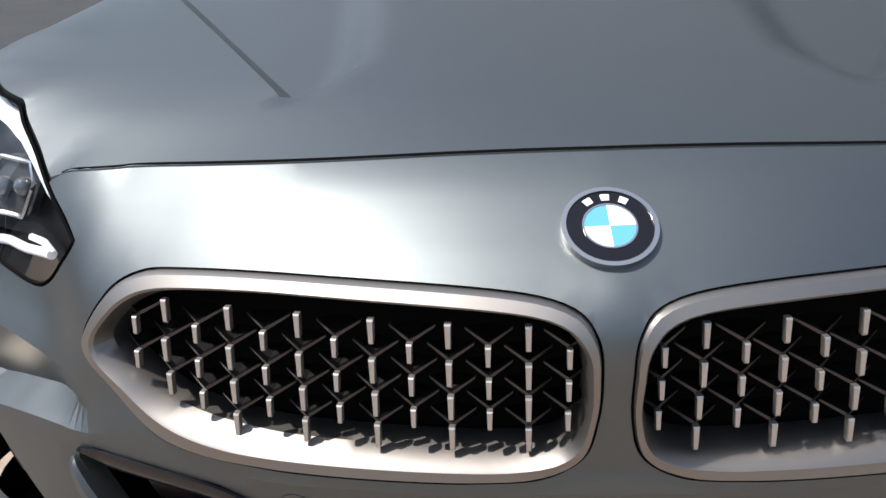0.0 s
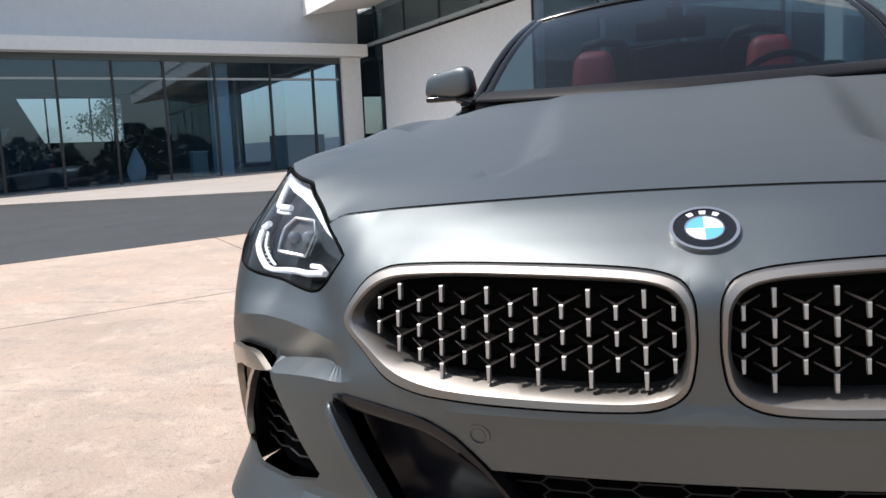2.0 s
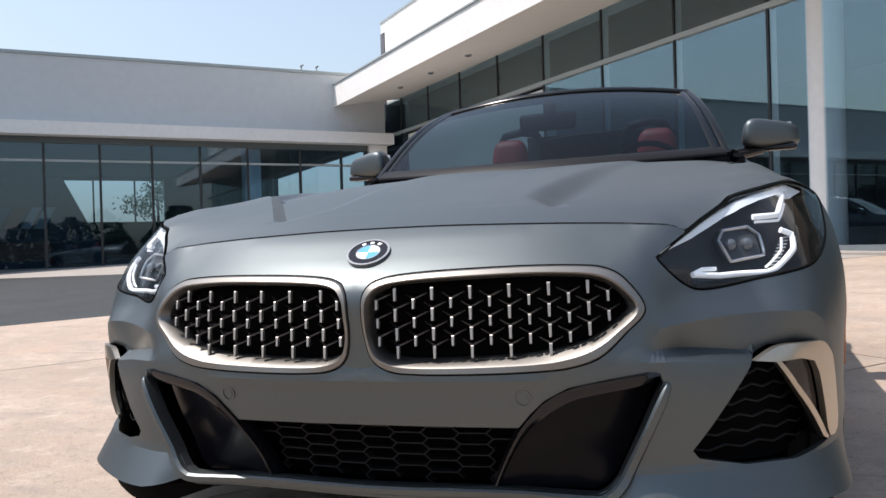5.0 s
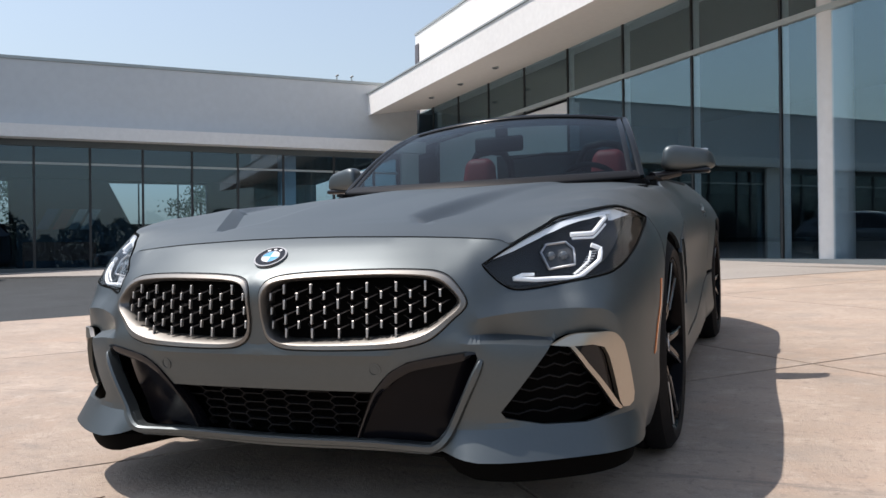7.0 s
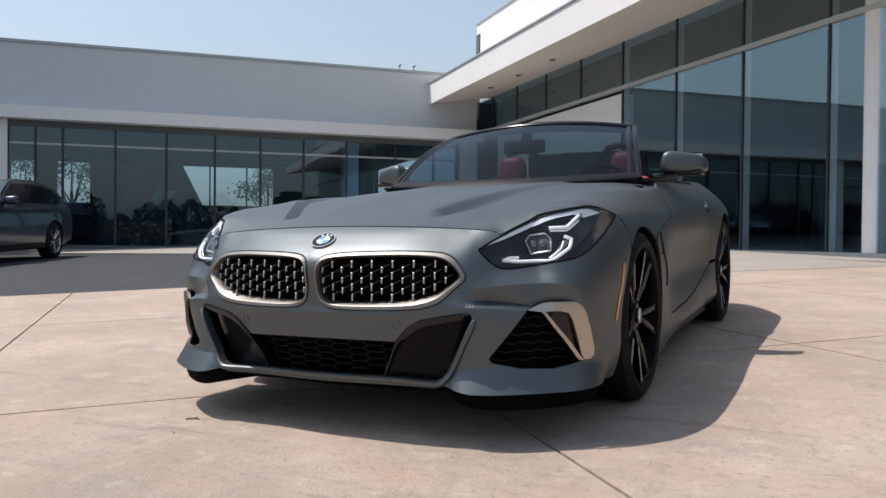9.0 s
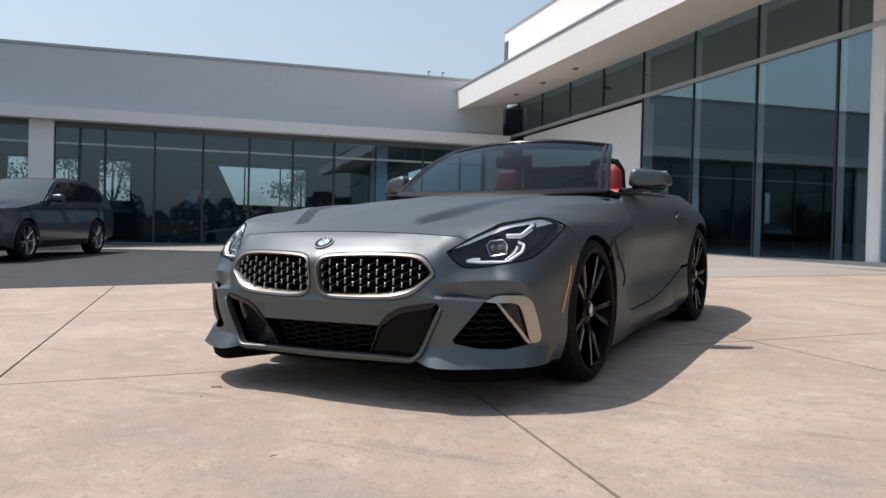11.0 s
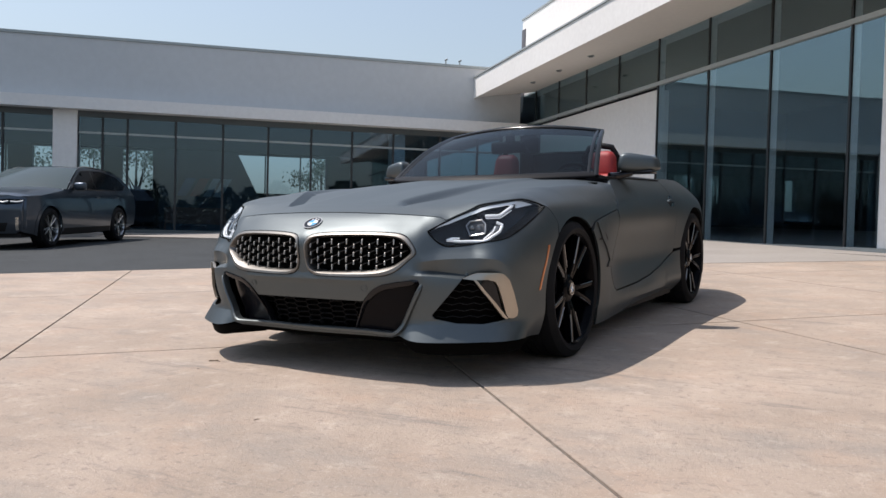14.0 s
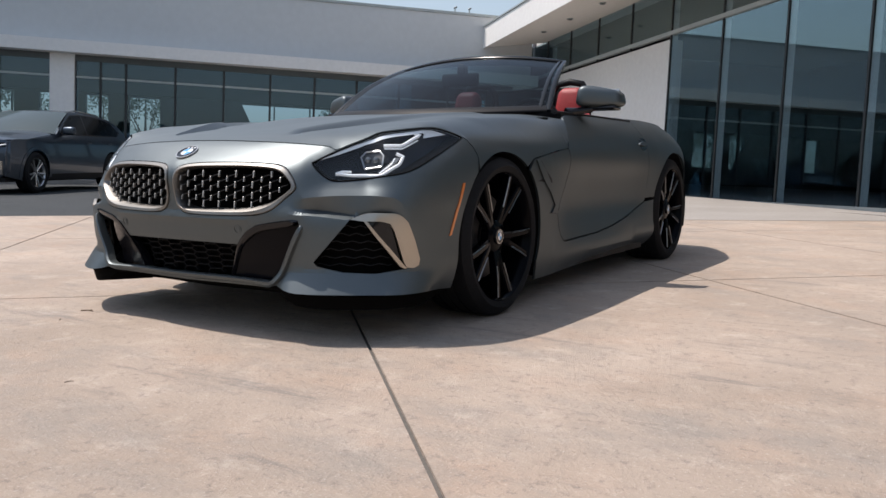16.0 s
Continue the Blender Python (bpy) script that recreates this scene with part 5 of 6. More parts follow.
ARCH_F = ellipse(*ARCH, 52, -20, 14)
ARCH_R = ellipse(2.49, 0.335, 0.385, 0.375, 168, 212, 8)
DOOR_LOW = [(0.735, 0.264), (0.80, 0.263), (1.17, 0.273), (1.45, 0.296), (1.70, 0.336), (1.88, 0.382), (1.98, 0.412)]
DOOR_FRONT = [(0.780, 0.708), (0.797, 0.66), (0.797, 0.60), (0.765, 0.525), (0.70, 0.44), (0.667, 0.385), (0.672, 0.335), (0.700, 0.285)]
sill_outline = [(0.43, 0.664), (0.62, 0.689), (0.770, 0.704)] + [(y - 0.004, z) for y, z in DOOR_FRONT[1:]] + [(y, z - 0.008) for y, z in DOOR_LOW] + ARCH_R + [(2.12, 0.112), (1.3, 0.105), (0.44, 0.105)] + ARCH_F[::-1] + [(0.33, 0.650)]
pair("side_panel", skin(side, sill_outline, h=0.026), PAINT, car, "satin grey sill and wing behind the wheel")
door_outline = [(y + 0.002, z) for y, z in DOOR_FRONT] + DOOR_LOW + [(2.0, 0.50), (2.01, 0.60), (1.985, 0.72), (1.96, 0.80), (1.945, 0.905), (1.75, 0.905), (1.5, 0.898), (1.2, 0.888), (1.0, 0.880), (0.935, 0.864), (0.88, 0.822), (0.83, 0.764)]
doors = pair("door", skin(side, door_outline, h=0.026), PAINT, car, "satin grey door")
ARCH_B = ellipse(2.49, 0.335, 0.385, 0.375, -15, 165, 30)
quarter_outline = [(1.973, 0.428), (2.004, 0.50), (2.014, 0.60), (1.989, 0.722), (1.964, 0.802), (1.949, 0.907), (2.2, 0.910), (2.6, 0.905), (3.0, 0.898), (3.43, 0.885), (3.43, 0.26), (3.15, 0.22), (2.89, 0.20)] + ARCH_B
pair("rear_wing", skin(side, quarter_outline, h=0.03), PAINT, car, "broad satin grey rear haunch")
# black sheet added behind the flank so that the door gaps read dark
pair("dark_gap_sheet", skin(lambda y, z, o: side(y, z, o - 0.022), [(0.47, 0.17), (1.95, 0.17), (1.99, 0.60), (1.93, 0.86), (0.98, 0.85), (0.84, 0.74), (0.5, 0.63), (0.46, 0.4)], h=0.06, thick=0), BLACK, car)
# vent behind the front wheel
vent_poly = [(0.345, 0.648), (0.375, 0.652), (0.45, 0.60), (0.53, 0.53), (0.66, 0.41), (0.675, 0.398), (0.55, 0.405), (0.60, 0.44), (0.52, 0.50), (0.42, 0.565), (0.375, 0.61)]
pair("side_vent", skin(lambda y, z, o: side(y, z, o + 0.007), vent_poly, h=0.02, thick=0.012), PAINT, car, "folded air vent behind the wheel")
pair("vent_slot", skin(lambda y, z, o: side(y, z, o + 0.003), [(0.37, 0.555), (0.44, 0.55), (0.545, 0.545), (0.53, 0.565), (0.46, 0.60), (0.40, 0.645), (0.375, 0.64), (0.42, 0.60), (0.45, 0.57)], h=0.02, thick=0.012), BLACK, car)
pair("vent_notch", skin(lambda y, z, o: side(y, z, o + 0.004), [(0.53, 0.405), (0.65, 0.418), (0.625, 0.398)], h=0.02, thick=0.01), BLACK, car)
for ob, s in zip(doors, (1, -1)):
    hb = skin(lambda y, z, o: side(y, z, o + 0.012), rounded([(1.85, 0.752), (1.91, 0.768), (2.0, 0.766), (2.01, 0.752), (1.93, 0.745)], 4), h=0.02, thick=0.012, mirrored=s < 0)
    panel("door_handle", hb, PAINT, ob, "satin grey pull handle")
    # dark patch laid on the door stands in for the shaded handle hollow
    hc = skin(lambda y, z, o: side(y, z, o + 0.002), rounded([(1.87, 0.765), (1.92, 0.79), (1.98, 0.78), (1.985, 0.74), (1.93, 0.715), (1.885, 0.73)], 4), h=0.02, thick=0.008, mirrored=s < 0)
    panel("handle_recess_shade", hc, PILLAR, ob)


# tail and rear deck
def deck(x, y, out=0.0):
    zc = spline([(2.2, 0.955), (2.5, 0.965), (2.9, 0.955), (3.3, 0.93), (3.46, 0.935)], y)
    edge = spline([(2.2, 0.78), (2.6, 0.77), (3.0, 0.65), (3.3, 0.465), (3.46, 0.33)], y)
    return (x, y, zc - (zc - 0.895) * (abs(x) / edge) ** 2.2 + out)


deck_edge = [(0.772, 2.30), (0.77, 2.5), (0.735, 2.7), (0.65, 3.0), (0.555, 3.18), (0.465, 3.3), (0.33, 3.44)]
panel("boot_lid", skin(deck, [(0, 2.30)] + deck_edge + [(0, 3.46)], h=0.05, middle=True), PAINT, car, "satin grey boot and roof cover")
panel("rear_bumper", skin(lambda x, z, o: (x, 3.43 + 0.05 * (1 - (x / 0.6) ** 2) + o - 0.03 * abs(z - 0.6), z), [(0, 0.24), (0.59, 0.26), (0.61, 0.55), (0.55, 0.75), (0.34, 0.89), (0, 0.935)], h=0.05, middle=True), PAINT, car)
part("underbody", boxes(((-0.80, -0.62, 0.13), (0.80, -0.36, 0.16)), ((-0.55, -0.36, 0.13), (0.55, 0.5, 0.16)), ((-0.84, 0.48, 0.115), (0.84, 2.08, 0.16)), ((-0.55, 2.08, 0.13), (0.55, 2.9, 0.17)), ((-0.7, 2.9, 0.2), (0.7, 3.35, 0.24))), BLACK, car)
for cy, cz, r, s in ((0.06, 0.32, 0.372, 1), (0.06, 0.32, 0.372, -1), (2.49, 0.335, 0.392, 1), (2.49, 0.335, 0.392, -1)):
    bm = bmesh.new()
    ring = [(cy + r * math.cos(radians(a)), cz + r * math.sin(radians(a))) for a in range(-20, 201, 10)]
    v0, v1 = [bm.verts.new((0.52 * s, y, z)) for y, z in ring], [bm.verts.new((0.893 * s, y, z)) for y, z in ring]
    for i in range(len(ring) - 1):
        bm.faces.new((v0[i], v0[i + 1], v1[i + 1], v1[i]))
    bm.faces.new(v0)
    part("wheel_arch_liner", bm, BLACK, car)


# wheels
def wheel(x, y, r, width, s, steer=0.0):
    w = thing("wheel", "", "")
    w.parent = car
    w.matrix_local = pose(x, y, r, 0, 0, steer) @ (Matrix() if s > 0 else pose(0, 0, 0, 0, 0, 180))
    h, rr = width / 2, 0.262
    tyre = lathe([(-h + 0.02, rr), (-h, rr + 0.03), (-h + 0.004, r - 0.03), (-h + 0.022, r - 0.006), (-h + 0.05, r), (-0.052, r), (-0.050, r - 0.007), (-0.040, r - 0.007), (-0.038, r), (-0.006, r), (-0.004, r - 0.007), (0.004, r - 0.007), (0.006, r), (0.038, r), (0.040, r - 0.007),
                  (0.050, r - 0.007), (0.052, r), (h - 0.05, r), (h - 0.022, r - 0.006), (h - 0.004, r - 0.03), (h, rr + 0.03), (h - 0.006, rr + 0.008), (h - 0.02, rr)], 72)
    panel("tyre", tyre, RUBBER, w, "black low-profile tyre", 40)
    barrel = lathe([(-h + 0.02, rr), (-0.05, 0.24), (h - 0.05, 0.243), (h - 0.018, rr - 0.006), (h - 0.008, rr + 0.002), (h - 0.014, rr + 0.006)], 72)
    panel("rim", barrel, RIM, w, "gloss black rim", 40)
    panel("brake_disc", lathe([(0.0, 0.05), (0.0, 0.175), (0.022, 0.178), (0.028, 0.175), (0.028, 0.08), (0.05, 0.078), (0.05, 0.02)], 48), STEEL, w)
    cal = bmesh.new()
    for a in (-30, 0, 30):
        box(cal, (-0.03, -0.05, 0.115), (0.06, 0.05, 0.2), pose(0, 0, 0, 100 + a, 0, 0))
    bmesh.ops.recalc_face_normals(cal, faces=cal.faces)
    part("brake_caliper", cal, BLACK, w)
    face = h - 0.014
    for k in range(5):
        for sg in (-1, 1):
            a_in, a_out = 72 * k + 62 + sg * 7, 72 * k + 62 + sg * 11
            bm = bmesh.new()
            secs = []
            for t in (0.0, 0.25, 0.5, 0.75, 1.0):
                ang = radians(a_in + (a_out - a_in) * t)
                rad = 0.055 + (0.254 - 0.055) * t
                c = Vector((0, rad * math.cos(ang), rad * math.sin(ang)))
                side_v = Vector((0, -math.sin(ang), math.cos(ang)))
                wd = 0.0165 - 0.004 * t
                fx = face - 0.028 + 0.026 * t**0.7
                secs.append([bm.verts.new(c + side_v * q * wd + Vector((xx, 0, 0))) for q, xx in ((-1, fx - 0.035), (-1, fx - 0.006), (-0.55, fx), (0.55, fx), (1, fx - 0.006), (1, fx - 0.035))])
            for r0, r1 in zip(secs, secs[1:]):
                for i in range(6):
                    bm.faces.new((r0[i], r0[(i + 1) % 6], r1[(i + 1) % 6], r1[i]))
            bmesh.ops.recalc_face_normals(bm, faces=bm.faces)
            spoke = part("spoke", bm, RIM, w, "gloss black spoke with a machined edge")
            pth = [radians(a_in + (a_out - a_in) * t) for t in (0.35, 0.6, 0.8, 1.0)]
            part("machined_edge", tube([(face - 0.028 + 0.026 * t**0.7 + 0.0005, (0.055 + 0.199 * t) * math.cos(a + sg * 0.012 / (0.055 + 0.199 * t)), (0.055 + 0.199 * t) * math.sin(a + sg * 0.012 / (0.055 + 0.199 * t))) for t, a in zip((0.35, 0.6, 0.8, 1.0), pth)], 0.0026, 6), CUT, spoke)
    hubm = lathe([(face - 0.08, 0.075), (face - 0.03, 0.068), (face - 0.022, 0.05), (face - 0.022, 0.034), (face - 0.018, 0.032), (face - 0.016, 0.0005)], 40)
    hub = panel("hub", hubm, RIM, w, "", 40)
    badge(w, Matrix.Translation((face - 0.016, 0, 0)) @ pose(0, 0, 0, 90, 0, 90), 0.03)
    for k in range(5):
        a = radians(72 * k + 26)
        bolt = lathe([(face - 0.05, 0.010), (face - 0.03, 0.010), (face - 0.028, 0.008), (face - 0.028, 0.0005)], 8)
        bmesh.ops.translate(bolt, verts=bolt.verts, vec=(0, 0.052 * math.cos(a), 0.052 * math.sin(a)))
        part("wheel_bolt", bolt, STEEL, w)
    return w


wheel(0.785, 0.06, 0.330, 0.255, 1)
wheel(-0.785, 0.06, 0.330, 0.255, -1)
wheel(0.775, 2.49, 0.336, 0.275, 1)
wheel(-0.775, 2.49, 0.336, 0.275, -1)


# windscreen and its frame
def pane_point(s, t):
    """s across from -1 to 1, t from the cowl to the header."""
    bx, by, bz = 0.685 * s, 0.70 + 0.235 * s * s, 0.892 + 0.018 * s * s
    tx, ty, tz = 0.552 * s, 1.385 + 0.055 * s * s, 1.248 - 0.044 * s * s
    lift = 0.03 * math.sin(math.pi * t)
    return (bx + (tx - bx) * t, by + (ty - by) * t - lift * 0.3, bz + (tz - bz) * t + lift)


bm = bmesh.new()
rows = [[bm.verts.new(pane_point(-1 + i / 14, j / 10)) for i in range(29)] for j in range(11)]
for r0, r1 in zip(rows, rows[1:]):
    for k in range(28):
        bm.faces.new((r0[k], r0[k + 1], r1[k + 1], r1[k]))
bmesh.ops.recalc_face_normals(bm, faces=bm.faces)
screen = panel("windscreen", bm, SCREEN, car, "clear raked windscreen", 60)
screen.visible_shadow = False
bm = bmesh.new()
rows = [[bm.verts.new(Vector(pane_point(-1 + i / 14, t)) + Vector((0, 0.003, -0.004))) for i in range(29)] for t in (0.80, 0.87, 0.94, 1.0)]
for r0, r1 in zip(rows, rows[1:]):
    for k in range(28):
        bm.faces.new((r0[k], r0[k + 1], r1[k + 1], r1[k]))
band = panel("shade_band", bm, BAND, screen, "dark tinted band", 60)
band.visible_shadow = False


def beam(path, wide, mat, name, label=""):
    """Rounded bar with its own section (across, up) along a path."""
    bm = bmesh.new()
    rings = []
    n = len(path)
    for i, p in enumerate(path):
        p = Vector(p)
        t = (Vector(path[min(n - 1, i + 1)]) - Vector(path[max(0, i - 1)])).normalized()
        a = t.cross(Vector((0, -0.6, 0.8))).normalized()
        b = a.cross(t).normalized()
        w, d = wide
        rings.append([bm.verts.new(p + a * (w * math.copysign(abs(math.cos(q)) ** 0.6, math.cos(q))) + b * (d * math.copysign(abs(math.sin(q)) ** 0.6, math.sin(q)))) for q in [2 * math.pi * k / 12 for k in range(12)]])
    for r0, r1 in zip(rings, rings[1:]):
        for k in range(12):
            bm.faces.new((r0[k], r0[(k + 1) % 12], r1[(k + 1) % 12], r1[k]))
    bm.faces.new(rings[0][::-1]), bm.faces.new(rings[-1])
    bmesh.ops.recalc_face_normals(bm, faces=bm.faces)
    return panel(name, bm, mat, car, label, 50)


for s in (1, -1):
    beam([pane_point(1.015 * s, t / 8 - 0.03) for t in range(9)] + [pane_point(1.01 * s, 1.03)], (0.015, 0.010), PILLAR, "windscreen_pillar", "dark grey windscreen pillar")
    beam([pane_point(0.960 * s, t / 8) for t in range(9)], (0.012, 0.005), PILLAR, "pillar_trim", "gloss black pillar trim")
beam([pane_point(-1.03 + 2.06 * i / 20, 1.02) for i in range(21)], (0.015, 0.010), PILLAR, "windscreen_header", "black windscreen header rail")
beam([pane_point(-1 + 2 * i / 20, 0.005) for i in range(21)], (0.03, 0.008), BLACK, "cowl_trim")
# cockpit tub and its lining
bm = bmesh.new()
for lo, hi in (((-0.74, 0.95, 0.25), (0.74, 2.34, 0.28)), ((-0.76, 0.95, 0.25), (-0.735, 2.34, 0.885)), ((0.735, 0.95, 0.25), (0.76, 2.34, 0.885)), ((-0.70, 2.32, 0.25), (0.70, 2.345, 0.89)), ((-0.74, 0.80, 0.25), (0.74, 0.84, 0.86)), ((-0.10, 1.2, 0.28), (0.10, 2.3, 0.62))):
    box(bm, lo, hi)
bmesh.ops.recalc_face_normals(bm, faces=bm.faces)
part("cockpit_tub", bm, BLACK, car)
dash = soft_box((1.42, 0.62, 0.14), (0, 1.12, 0.835), 0.05, 4, squash=lambda x, y, z: (x, y + 0.10 * (x / 0.7) ** 2, z - 0.08 * y))
panel("dashboard", dash, ROOFBLACK, car, "black dashboard")
hoodlet = soft_box((0.36, 0.24, 0.09), (0.37, 1.28, 0.905), 0.04, 4)
panel("instrument_cowl", hoodlet, ROOFBLACK, car)
for s in (1, -1):
    rail = [side(y, 0.893, -0.012) for y in (0.92, 1.1, 1.3, 1.5, 1.7, 1.85, 1.95)]
    beam([(x * s, y, z) for x, y, z in rail], (0.018, 0.008), BLACK, "belt_trim")
    seat_back = soft_box((0.44, 0.15, 0.58), (0.38 * s, 1.90, 0.66), 0.06, 4, pose(0, 0, 0, -14, 0, 0), squash=lambda x, y, z: (x * (1 - 0.22 * max(0, z) / 0.3), y - 0.05 * (2 * x / 0.5) ** 2, z))
    seat = panel("seat", seat_back, LEATHER, car, "red leather sports seat with a raised headrest", 60)
    head = soft_box((0.205, 0.11, 0.21), (0.38 * s, 1.99, 1.01), 0.052, 5, pose(0, 0, 0, -10, 0, 0), squash=lambda x, y, z: (x * (1 - 0.25 * max(0, z) / 0.12), y, z))
    panel("headrest", head, LEATHER, seat, "", 60)
    cush = soft_box((0.50, 0.50, 0.16), (0.37 * s, 1.62, 0.44), 0.06, 4)
    panel("cushion", cush, LEATHER, seat, "", 60)
    hoop = tube([(0.335 * s - 0.14, 2.10, 0.90), (0.335 * s - 0.135, 2.09, 1.08), (0.335 * s - 0.09, 2.08, 1.145), (0.335 * s, 2.075, 1.16), (0.335 * s + 0.08, 2.08, 1.145), (0.335 * s + 0.115, 2.09, 1.08), (0.335 * s + 0.12, 2.10, 0.90)], 0.022, 10)
    panel("roll_hoop", hoop, BLACK, car, "black padded roll hoop", 60)
    # door mirror
    shell = bmesh.new()
    bmesh.ops.create_uvsphere(shell, u_segments=28, v_segments=18, radius=1.0)
    for v in shell.verts:
        c = v.co
        q = [math.copysign(abs(k) ** 0.50, k) for k in c]
        yy = q[1] * 0.075 if q[1] < 0 else q[1] * 0.045
        v.co = Vector(((0.868 + 0.108 * q[0] * (1 - 0.10 * q[2])) * s, 1.235 + yy + 0.05 * q[0], 0.982 + (0.062 * (0.88 - 0.26 * q[0]) if q[2] > 0 else 0.052) * q[2]))
    if s < 0:
        bmesh.ops.reverse_faces(shell, faces=shell.faces[:])
    mirror = panel("door_mirror", shell, PAINT, car, "satin grey door mirror cap on a black base", 60)
    base = soft_box((0.20, 0.10, 0.022), (0.862 * s, 1.235, 0.927), 0.01, 3)
    panel("mirror_base", base, GLOSS, mirror, "gloss black mirror base", 60)
    glassm = soft_box((0.165, 0.008, 0.09), (0.868 * s, 1.284, 0.985), 0.003, 2)
    panel("mirror_glass", glassm, CHROME, mirror, "mirror glass", 60)
    arm = tube([(0.725 * s, 1.10, 0.900), (0.77 * s, 1.15, 0.908), (0.83 * s, 1.20, 0.922)], [0.026, 0.02, 0.018], 10)
    panel("mirror_arm", arm, GLOSS, mirror, "", 60)
deflector = soft_box((0.62, 0.006, 0.20), (0, 2.11, 1.03), 0.002, 1)
d_ob = part("wind_deflector", deflector, MESH, car, "see-through wind deflector")
d_ob.visible_shadow = False
panel("deflector_frame", tube([(-0.22, 2.105, 0.93), (-0.215, 2.105, 1.11), (0, 2.105, 1.125), (0.215, 2.105, 1.11), (0.22, 2.105, 0.93)], 0.009, 8), BLACK, car, "", 60)
wheel_ring = tube([(0.37 + 0.175 * math.cos(radians(a)), 1.46 - 0.03 * math.sin(radians(a)), 0.835 + 0.165 * math.sin(radians(a))) for a in range(0, 360, 12)], 0.014, 8, True)
sw = panel("steering_wheel", wheel_ring, BLACK, car, "black steering wheel", 60)
part("steering_hub", soft_box((0.12, 0.05, 0.10), (0.37, 1.45, 0.825), 0.02, 3), BLACK, sw)
im = panel("interior_mirror", soft_box((0.25, 0.03, 0.078), (-0.035, 1.29, 1.118), 0.016, 3), BLACK, car, "black interior mirror", 60)
part("mirror_stem", soft_box((0.06, 0.05, 0.07), (-0.02, 1.29, 1.175), 0.018, 2), BLACK, im)

# ---- sport utility vehicle parked by the long wing; its own axes like the roadster's ----
def suv_side(y, z, out=0.0):
    x = 0.985 - 0.22 * (z - 0.70) ** 2 if z < 1.04 else 0.960 - 0.36 * (z - 1.04)
    x *= 1 - 0.13 * smoothstep(-0.25, -0.92, y) if y < 0 else 1 - 0.09 * smoothstep(3.2, 4.1, y)
    return (x + out, y, z)


def suv_top(x, y, out=0.0):
    """Bonnet."""
    c = spline([(-0.86, 0.975), (-0.7, 1.05), (-0.2, 1.12), (0.4, 1.185), (0.9, 1.21)], y)
    return (x, y, c - 0.105 * (abs(x) / 0.93) ** 3.5 + out)


def suv_front(x, z, out=0.0):
    a = abs(x)
    return (x, -0.875 + 0.07 * a * a + 0.55 * max(0.0, a - 0.55) ** 2 + 0.06 * smoothstep(0.75, 1.0, z) + 0.05 * smoothstep(0.45, 0.25, z) - out, z)


def suv_screen(s, t, out=0.0):
    return (s * (0.905 - 0.145 * t), 0.58 + 0.17 * s * s + (0.83 - 0.05 * s * s) * t, 1.165 + 0.455 * t - 0.03 * s * s + 0.03 * math.sin(math.pi * t) + out)


def suv_roof(x, y, out=0.0):
    return (x, y, spline([(1.38, 1.615), (1.8, 1.655), (2.4, 1.665), (3.0, 1.60), (3.4, 1.505), (3.72, 1.39)], y) - 0.055 * (abs(x) / 0.66) ** 3 + out)


suv = thing("parked_suv", "dark grey metallic sport utility vehicle parked on asphalt", "car", LOT @ pose(-12.92, 5.675, -0.028, 0, 0, 27.6))


def suv_part(name, bm, mat, label=""):
    return panel(name, bm, mat, suv, label, 30)


def suv_pair(name, bm, mat, label=""):
    other = mirror_bm(bm)
    return suv_part(name, bm, mat, label), suv_part(name, other, mat, label)


arch1 = ellipse(0, 0.385, 0.435, 0.43, -20, 200, 26)
arch2 = ellipse(2.975, 0.385, 0.435, 0.43, -20, 200, 26)
flank = ([(-0.80, 0.33), (-0.46, 0.26)] + arch1[::-1] + [(0.44, 0.26), (2.53, 0.26)] + arch2[::-1] + [(3.44, 0.30), (3.98, 0.36), (4.05, 0.8), (4.0, 1.08), (3.76, 1.30), (3.5, 1.43), (3.1, 1.535), (2.5, 1.60), (1.9, 1.60), (1.52, 1.575), (1.15, 1.36), (0.78, 1.125), (0.4, 1.09), (-0.3, 1.0), (-0.6, 0.975), (-0.74, 0.945), (-0.82, 0.7)])
suv_pair("body_side", skin(suv_side, flank, h=0.06), SUVPAINT, "dark grey metallic body side")
suv_pair("window_surround", skin(lambda y, z, o: suv_side(y, z, o + 0.003), [(0.93, 1.145), (1.22, 1.37), (1.56, 1.54), (1.98, 1.565), (2.5, 1.56), (2.9, 1.51), (3.22, 1.44), (3.54, 1.25), (3.40, 1.165)], h=0.08, thick=0.006), GLOSS, "black window surround")
for poly in ([(0.98, 1.155), (1.25, 1.36), (1.58, 1.525), (1.98, 1.55), (1.98, 1.155)], [(2.04, 1.155), (2.04, 1.55), (2.5, 1.545), (2.86, 1.50), (2.90, 1.16)], [(2.95, 1.165), (2.91, 1.49), (3.2, 1.43), (3.50, 1.25), (3.38, 1.18)]):
    suv_pair("side_window", skin(lambda y, z, o: suv_side(y, z, o + 0.006), poly, h=0.08, thick=0.01), SUVGLASS, "dark side window")
suv_pair("window_trim", tube([suv_side(y, z, 0.01) for y, z in ((0.93, 1.14), (2.2, 1.14), (3.3, 1.155), (3.55, 1.25))], 0.01, 6), GLOSS)
suv_pair("wheel_arch_trim", skin(lambda y, z, o: suv_side(y, z, o + 0.008), [(-0.50, 0.30), (-0.49, 0.5), (-0.40, 0.70), (-0.2, 0.85), (0, 0.88), (0.2, 0.85), (0.40, 0.70), (0.49, 0.5), (0.50, 0.30)] + ellipse(0, 0.385, 0.43, 0.425, -10, 190, 20), h=0.06, thick=0.02), SUVPAINT)
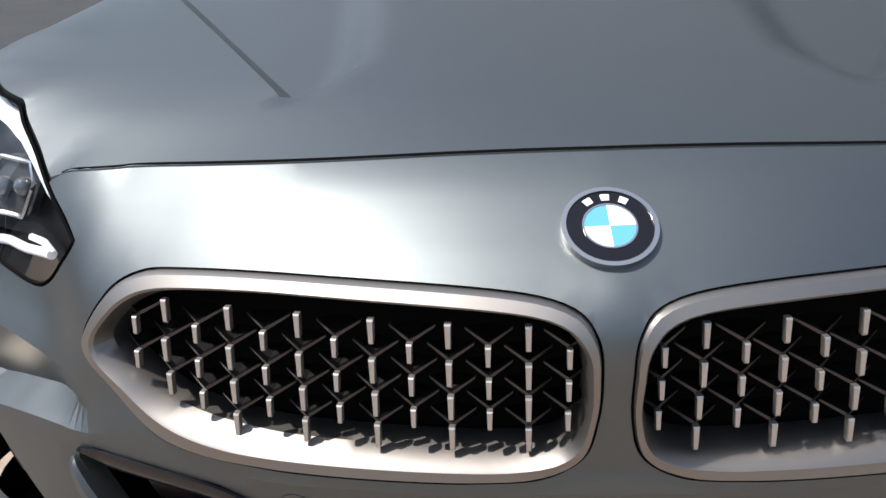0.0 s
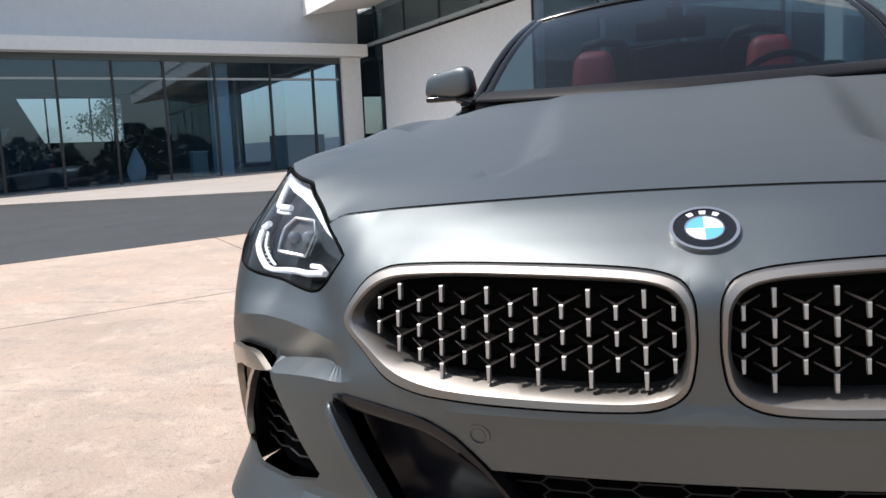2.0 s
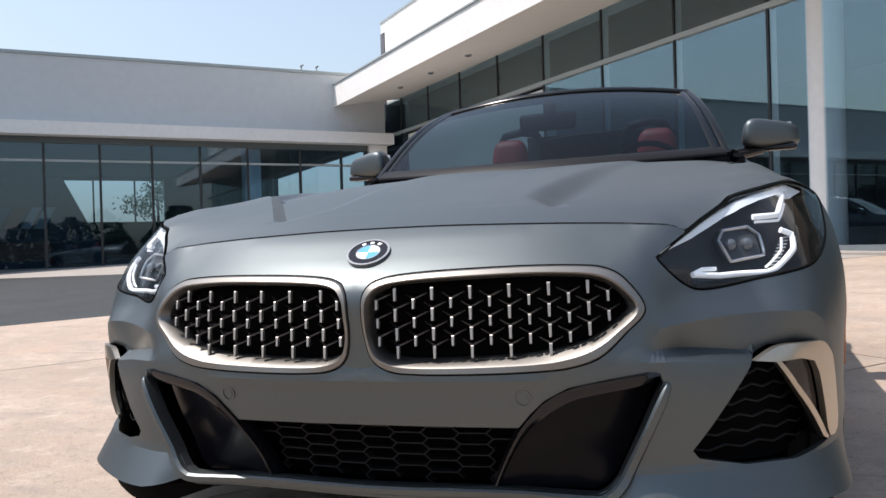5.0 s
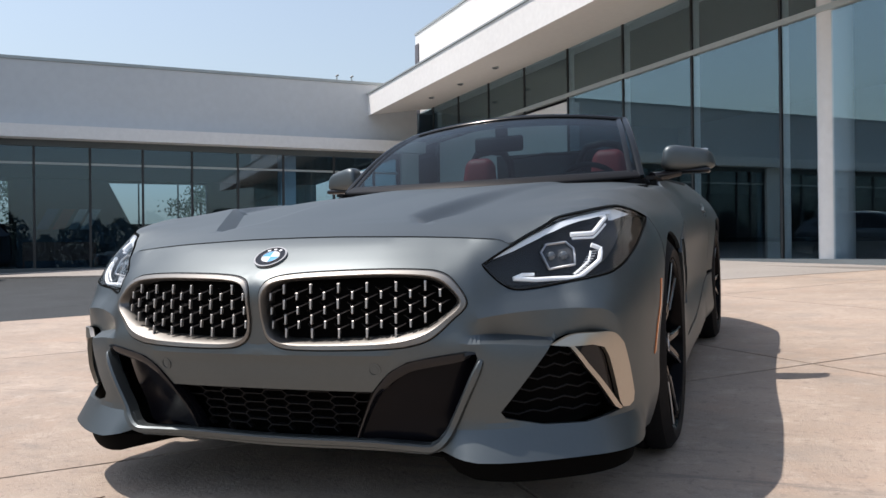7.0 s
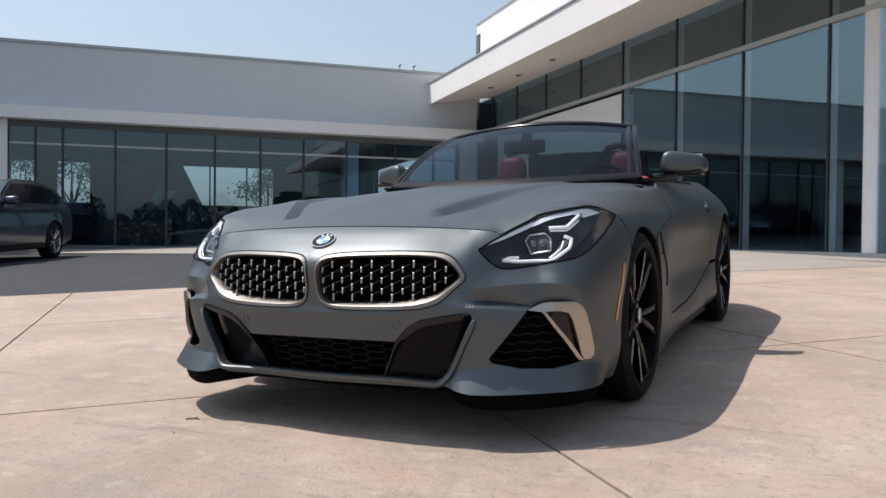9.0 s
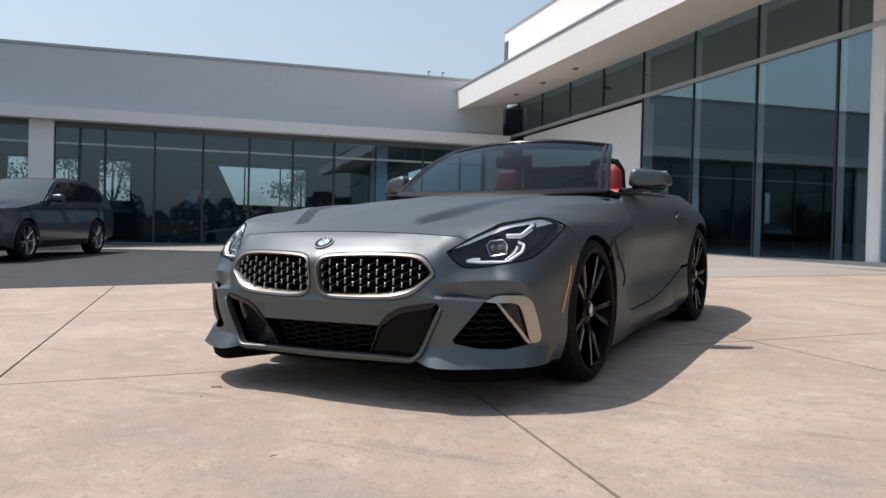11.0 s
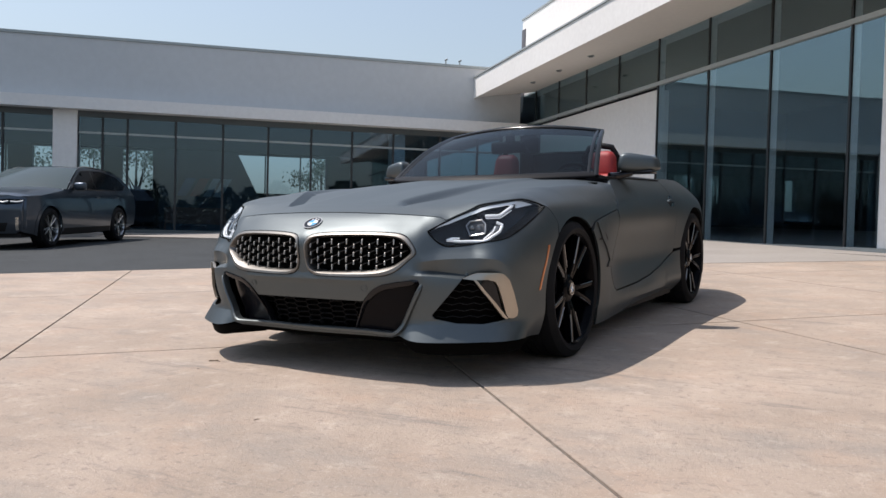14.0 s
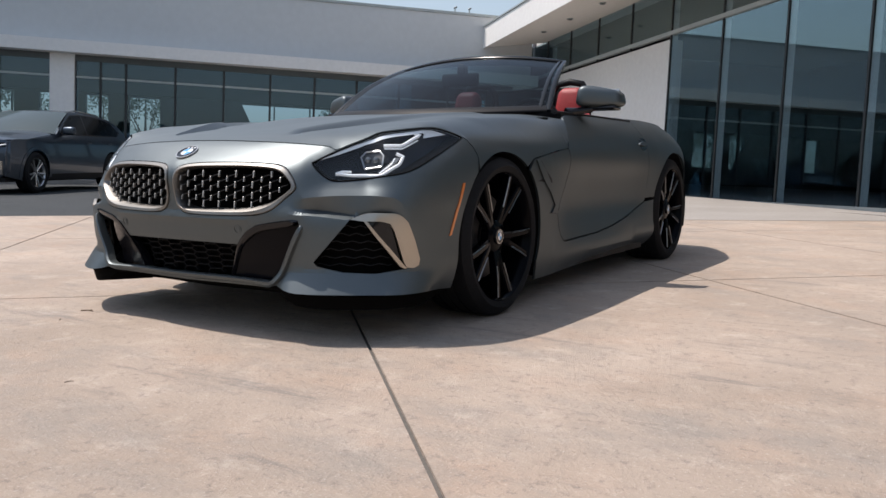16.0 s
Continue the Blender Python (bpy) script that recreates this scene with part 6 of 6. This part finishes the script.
suv_pair("sill_trim", skin(lambda y, z, o: suv_side(y, z, o + 0.006), [(0.46, 0.25), (2.50, 0.25), (2.52, 0.36), (0.46, 0.36)], h=0.08, thick=0.02), BLACK)
suv_part("bonnet", skin(suv_top, [(0, -0.83), (0.5, -0.81), (0.80, -0.73), (0.885, -0.60), (0.945, -0.3), (0.965, 0.1), (0.95, 0.6), (0.85, 0.74), (0.5, 0.64), (0, 0.60)], h=0.06, middle=True), SUVPAINT, "dark grey metallic bonnet")
suv_part("front_bumper", skin(suv_front, [(0, 0.30), (0.72, 0.30), (0.90, 0.40), (0.925, 0.75), (0.90, 0.955), (0.6, 1.01), (0, 1.03)], h=0.06, middle=True), SUVPAINT)
suv_part("lower_intake", skin(lambda x, z, o: suv_front(x, z, o + 0.008), [(0, 0.34), (0.55, 0.34), (0.62, 0.50), (0, 0.50)], h=0.06, middle=True), BLACK)
for s in (1, -1):
    kid = [(0.03 * s, 0.66), (0.30 * s, 0.68), (0.34 * s, 0.82), (0.29 * s, 0.955), (0.06 * s, 0.965), (0.025 * s, 0.82)]
    g = skin(lambda x, z, o: suv_front(x, z, o + 0.010), kid, h=0.05, thick=0.02)
    kob = suv_part("kidney_grille", g, BLACK, "black grille with a bright surround")
    part("grille_surround", tube([suv_front(x, z, 0.02) for x, z in dense(kid, 0.05)], 0.012, 6, True), CHROME, kob)
    for k in range(6):
        xx = (0.07 + 0.042 * k) * s
        part("grille_bar", tube([suv_front(xx, 0.69, 0.018), suv_front(xx, 0.82, 0.022), suv_front(xx, 0.94, 0.014)], 0.007, 6), CHROME, kob)
    hl = skin(lambda x, z, o: suv_front(x, z, o + 0.008), [(0.42 * s, 0.86), (0.60 * s, 0.83), (0.86 * s, 0.855), (0.885 * s, 0.925), (0.62 * s, 0.94), (0.44 * s, 0.93)], h=0.05, thick=0.02)
    slim = suv_part("headlight", hl, SUVGLASS, "slim headlight with pale light strips")
    for lo, hi, zz in ((0.46, 0.62, 0.890), (0.66, 0.86, 0.892)):
        part("light_strip", tube([suv_front(lo * s, zz, 0.012), suv_front(0.5 * (lo + hi) * s, zz - 0.012, 0.012), suv_front(hi * s, zz + 0.006, 0.012)], 0.012, 6), BROW, slim, "pale light strip")
    br = skin(lambda x, z, o: suv_front(x, z, o + 0.010), [(0.74 * s, 0.36), (0.79 * s, 0.36), (0.80 * s, 0.60), (0.75 * s, 0.60)], h=0.05, thick=0.02)
    suv_part("bumper_bracket", br, CHROME, "bright bumper bracket")
    mshell = soft_box((0.24, 0.14, 0.16), (1.06 * s, 1.03, 1.20), 0.05, 4)
    suv_part("door_mirror", mshell, SUVPAINT)
    for hy in (1.95, 2.85):
        suv_part("door_handle", soft_box((0.03, 0.20, 0.03), (0.985 * s, hy, 0.98), 0.01, 2), SUVPAINT)
bm = bmesh.new()
rows = [[bm.verts.new(suv_screen(-1 + i / 8, j / 6)) for i in range(17)] for j in range(7)]
for r0, r1 in zip(rows, rows[1:]):
    for k in range(16):
        bm.faces.new((r0[k], r0[k + 1], r1[k + 1], r1[k]))
suv_part("windscreen", bm, SUVSCREEN, "windscreen with pale reflected sky put into its colour")
suv_part("roof", skin(suv_roof, [(0, 1.40), (0.60, 1.46), (0.72, 1.56), (0.74, 2.3), (0.72, 3.2), (0.66, 3.62), (0, 3.74)], h=0.08, middle=True), SUVPAINT, "dark grey roof")
suv_pair("roof_rail", tube([(0.69, 1.6, 1.60), (0.70, 1.9, 1.645), (0.70, 2.8, 1.605), (0.66, 3.3, 1.49)], 0.016, 8), CHROME, "satin roof rail")
suv_part("tailgate", skin(lambda x, z, o: (x, 4.05 - 0.06 * x * x - 1.1 * max(0.0, z - 1.08) + o, z), [(0, 0.36), (0.82, 0.38), (0.86, 1.08), (0.66, 1.36), (0, 1.40)], h=0.1, middle=True), SUVPAINT)
part("floor_pan", boxes(((-0.8, -0.75, 0.22), (0.8, 3.95, 0.30))), BLACK, suv)
for yy in (0.0, 2.975):
    for s in (1, -1):
        w = thing("wheel", "", "")
        w.parent = suv
        w.matrix_local = pose(0.85 * s, yy, 0.385) @ (Matrix() if s > 0 else pose(0, 0, 0, 0, 0, 180))
        panel("tyre", lathe([(-0.13, 0.27), (-0.14, 0.33), (-0.11, 0.38), (-0.08, 0.385), (0.08, 0.385), (0.11, 0.38), (0.14, 0.33), (0.13, 0.275), (0.12, 0.27)], 40), RUBBER, w, "", 40)
        panel("rim", lathe([(-0.12, 0.27), (0.04, 0.25), (0.11, 0.262), (0.125, 0.275)], 40), SILVER, w, "", 40)
        panel("brake_disc", lathe([(0.0, 0.03), (0.0, 0.24), (0.02, 0.24), (0.02, 0.03)], 24), BLACK, w, "", 40)
        for k in range(10):
            a = radians(36 * k + (7 if k % 2 else -7))
            c, d = math.cos(a), math.sin(a)
            part("spoke", tube([(0.085, 0.03 * c, 0.03 * d), (0.10, 0.15 * c, 0.15 * d), (0.115, 0.265 * c, 0.265 * d)], [0.02, 0.014, 0.012], 6), SILVER, w)
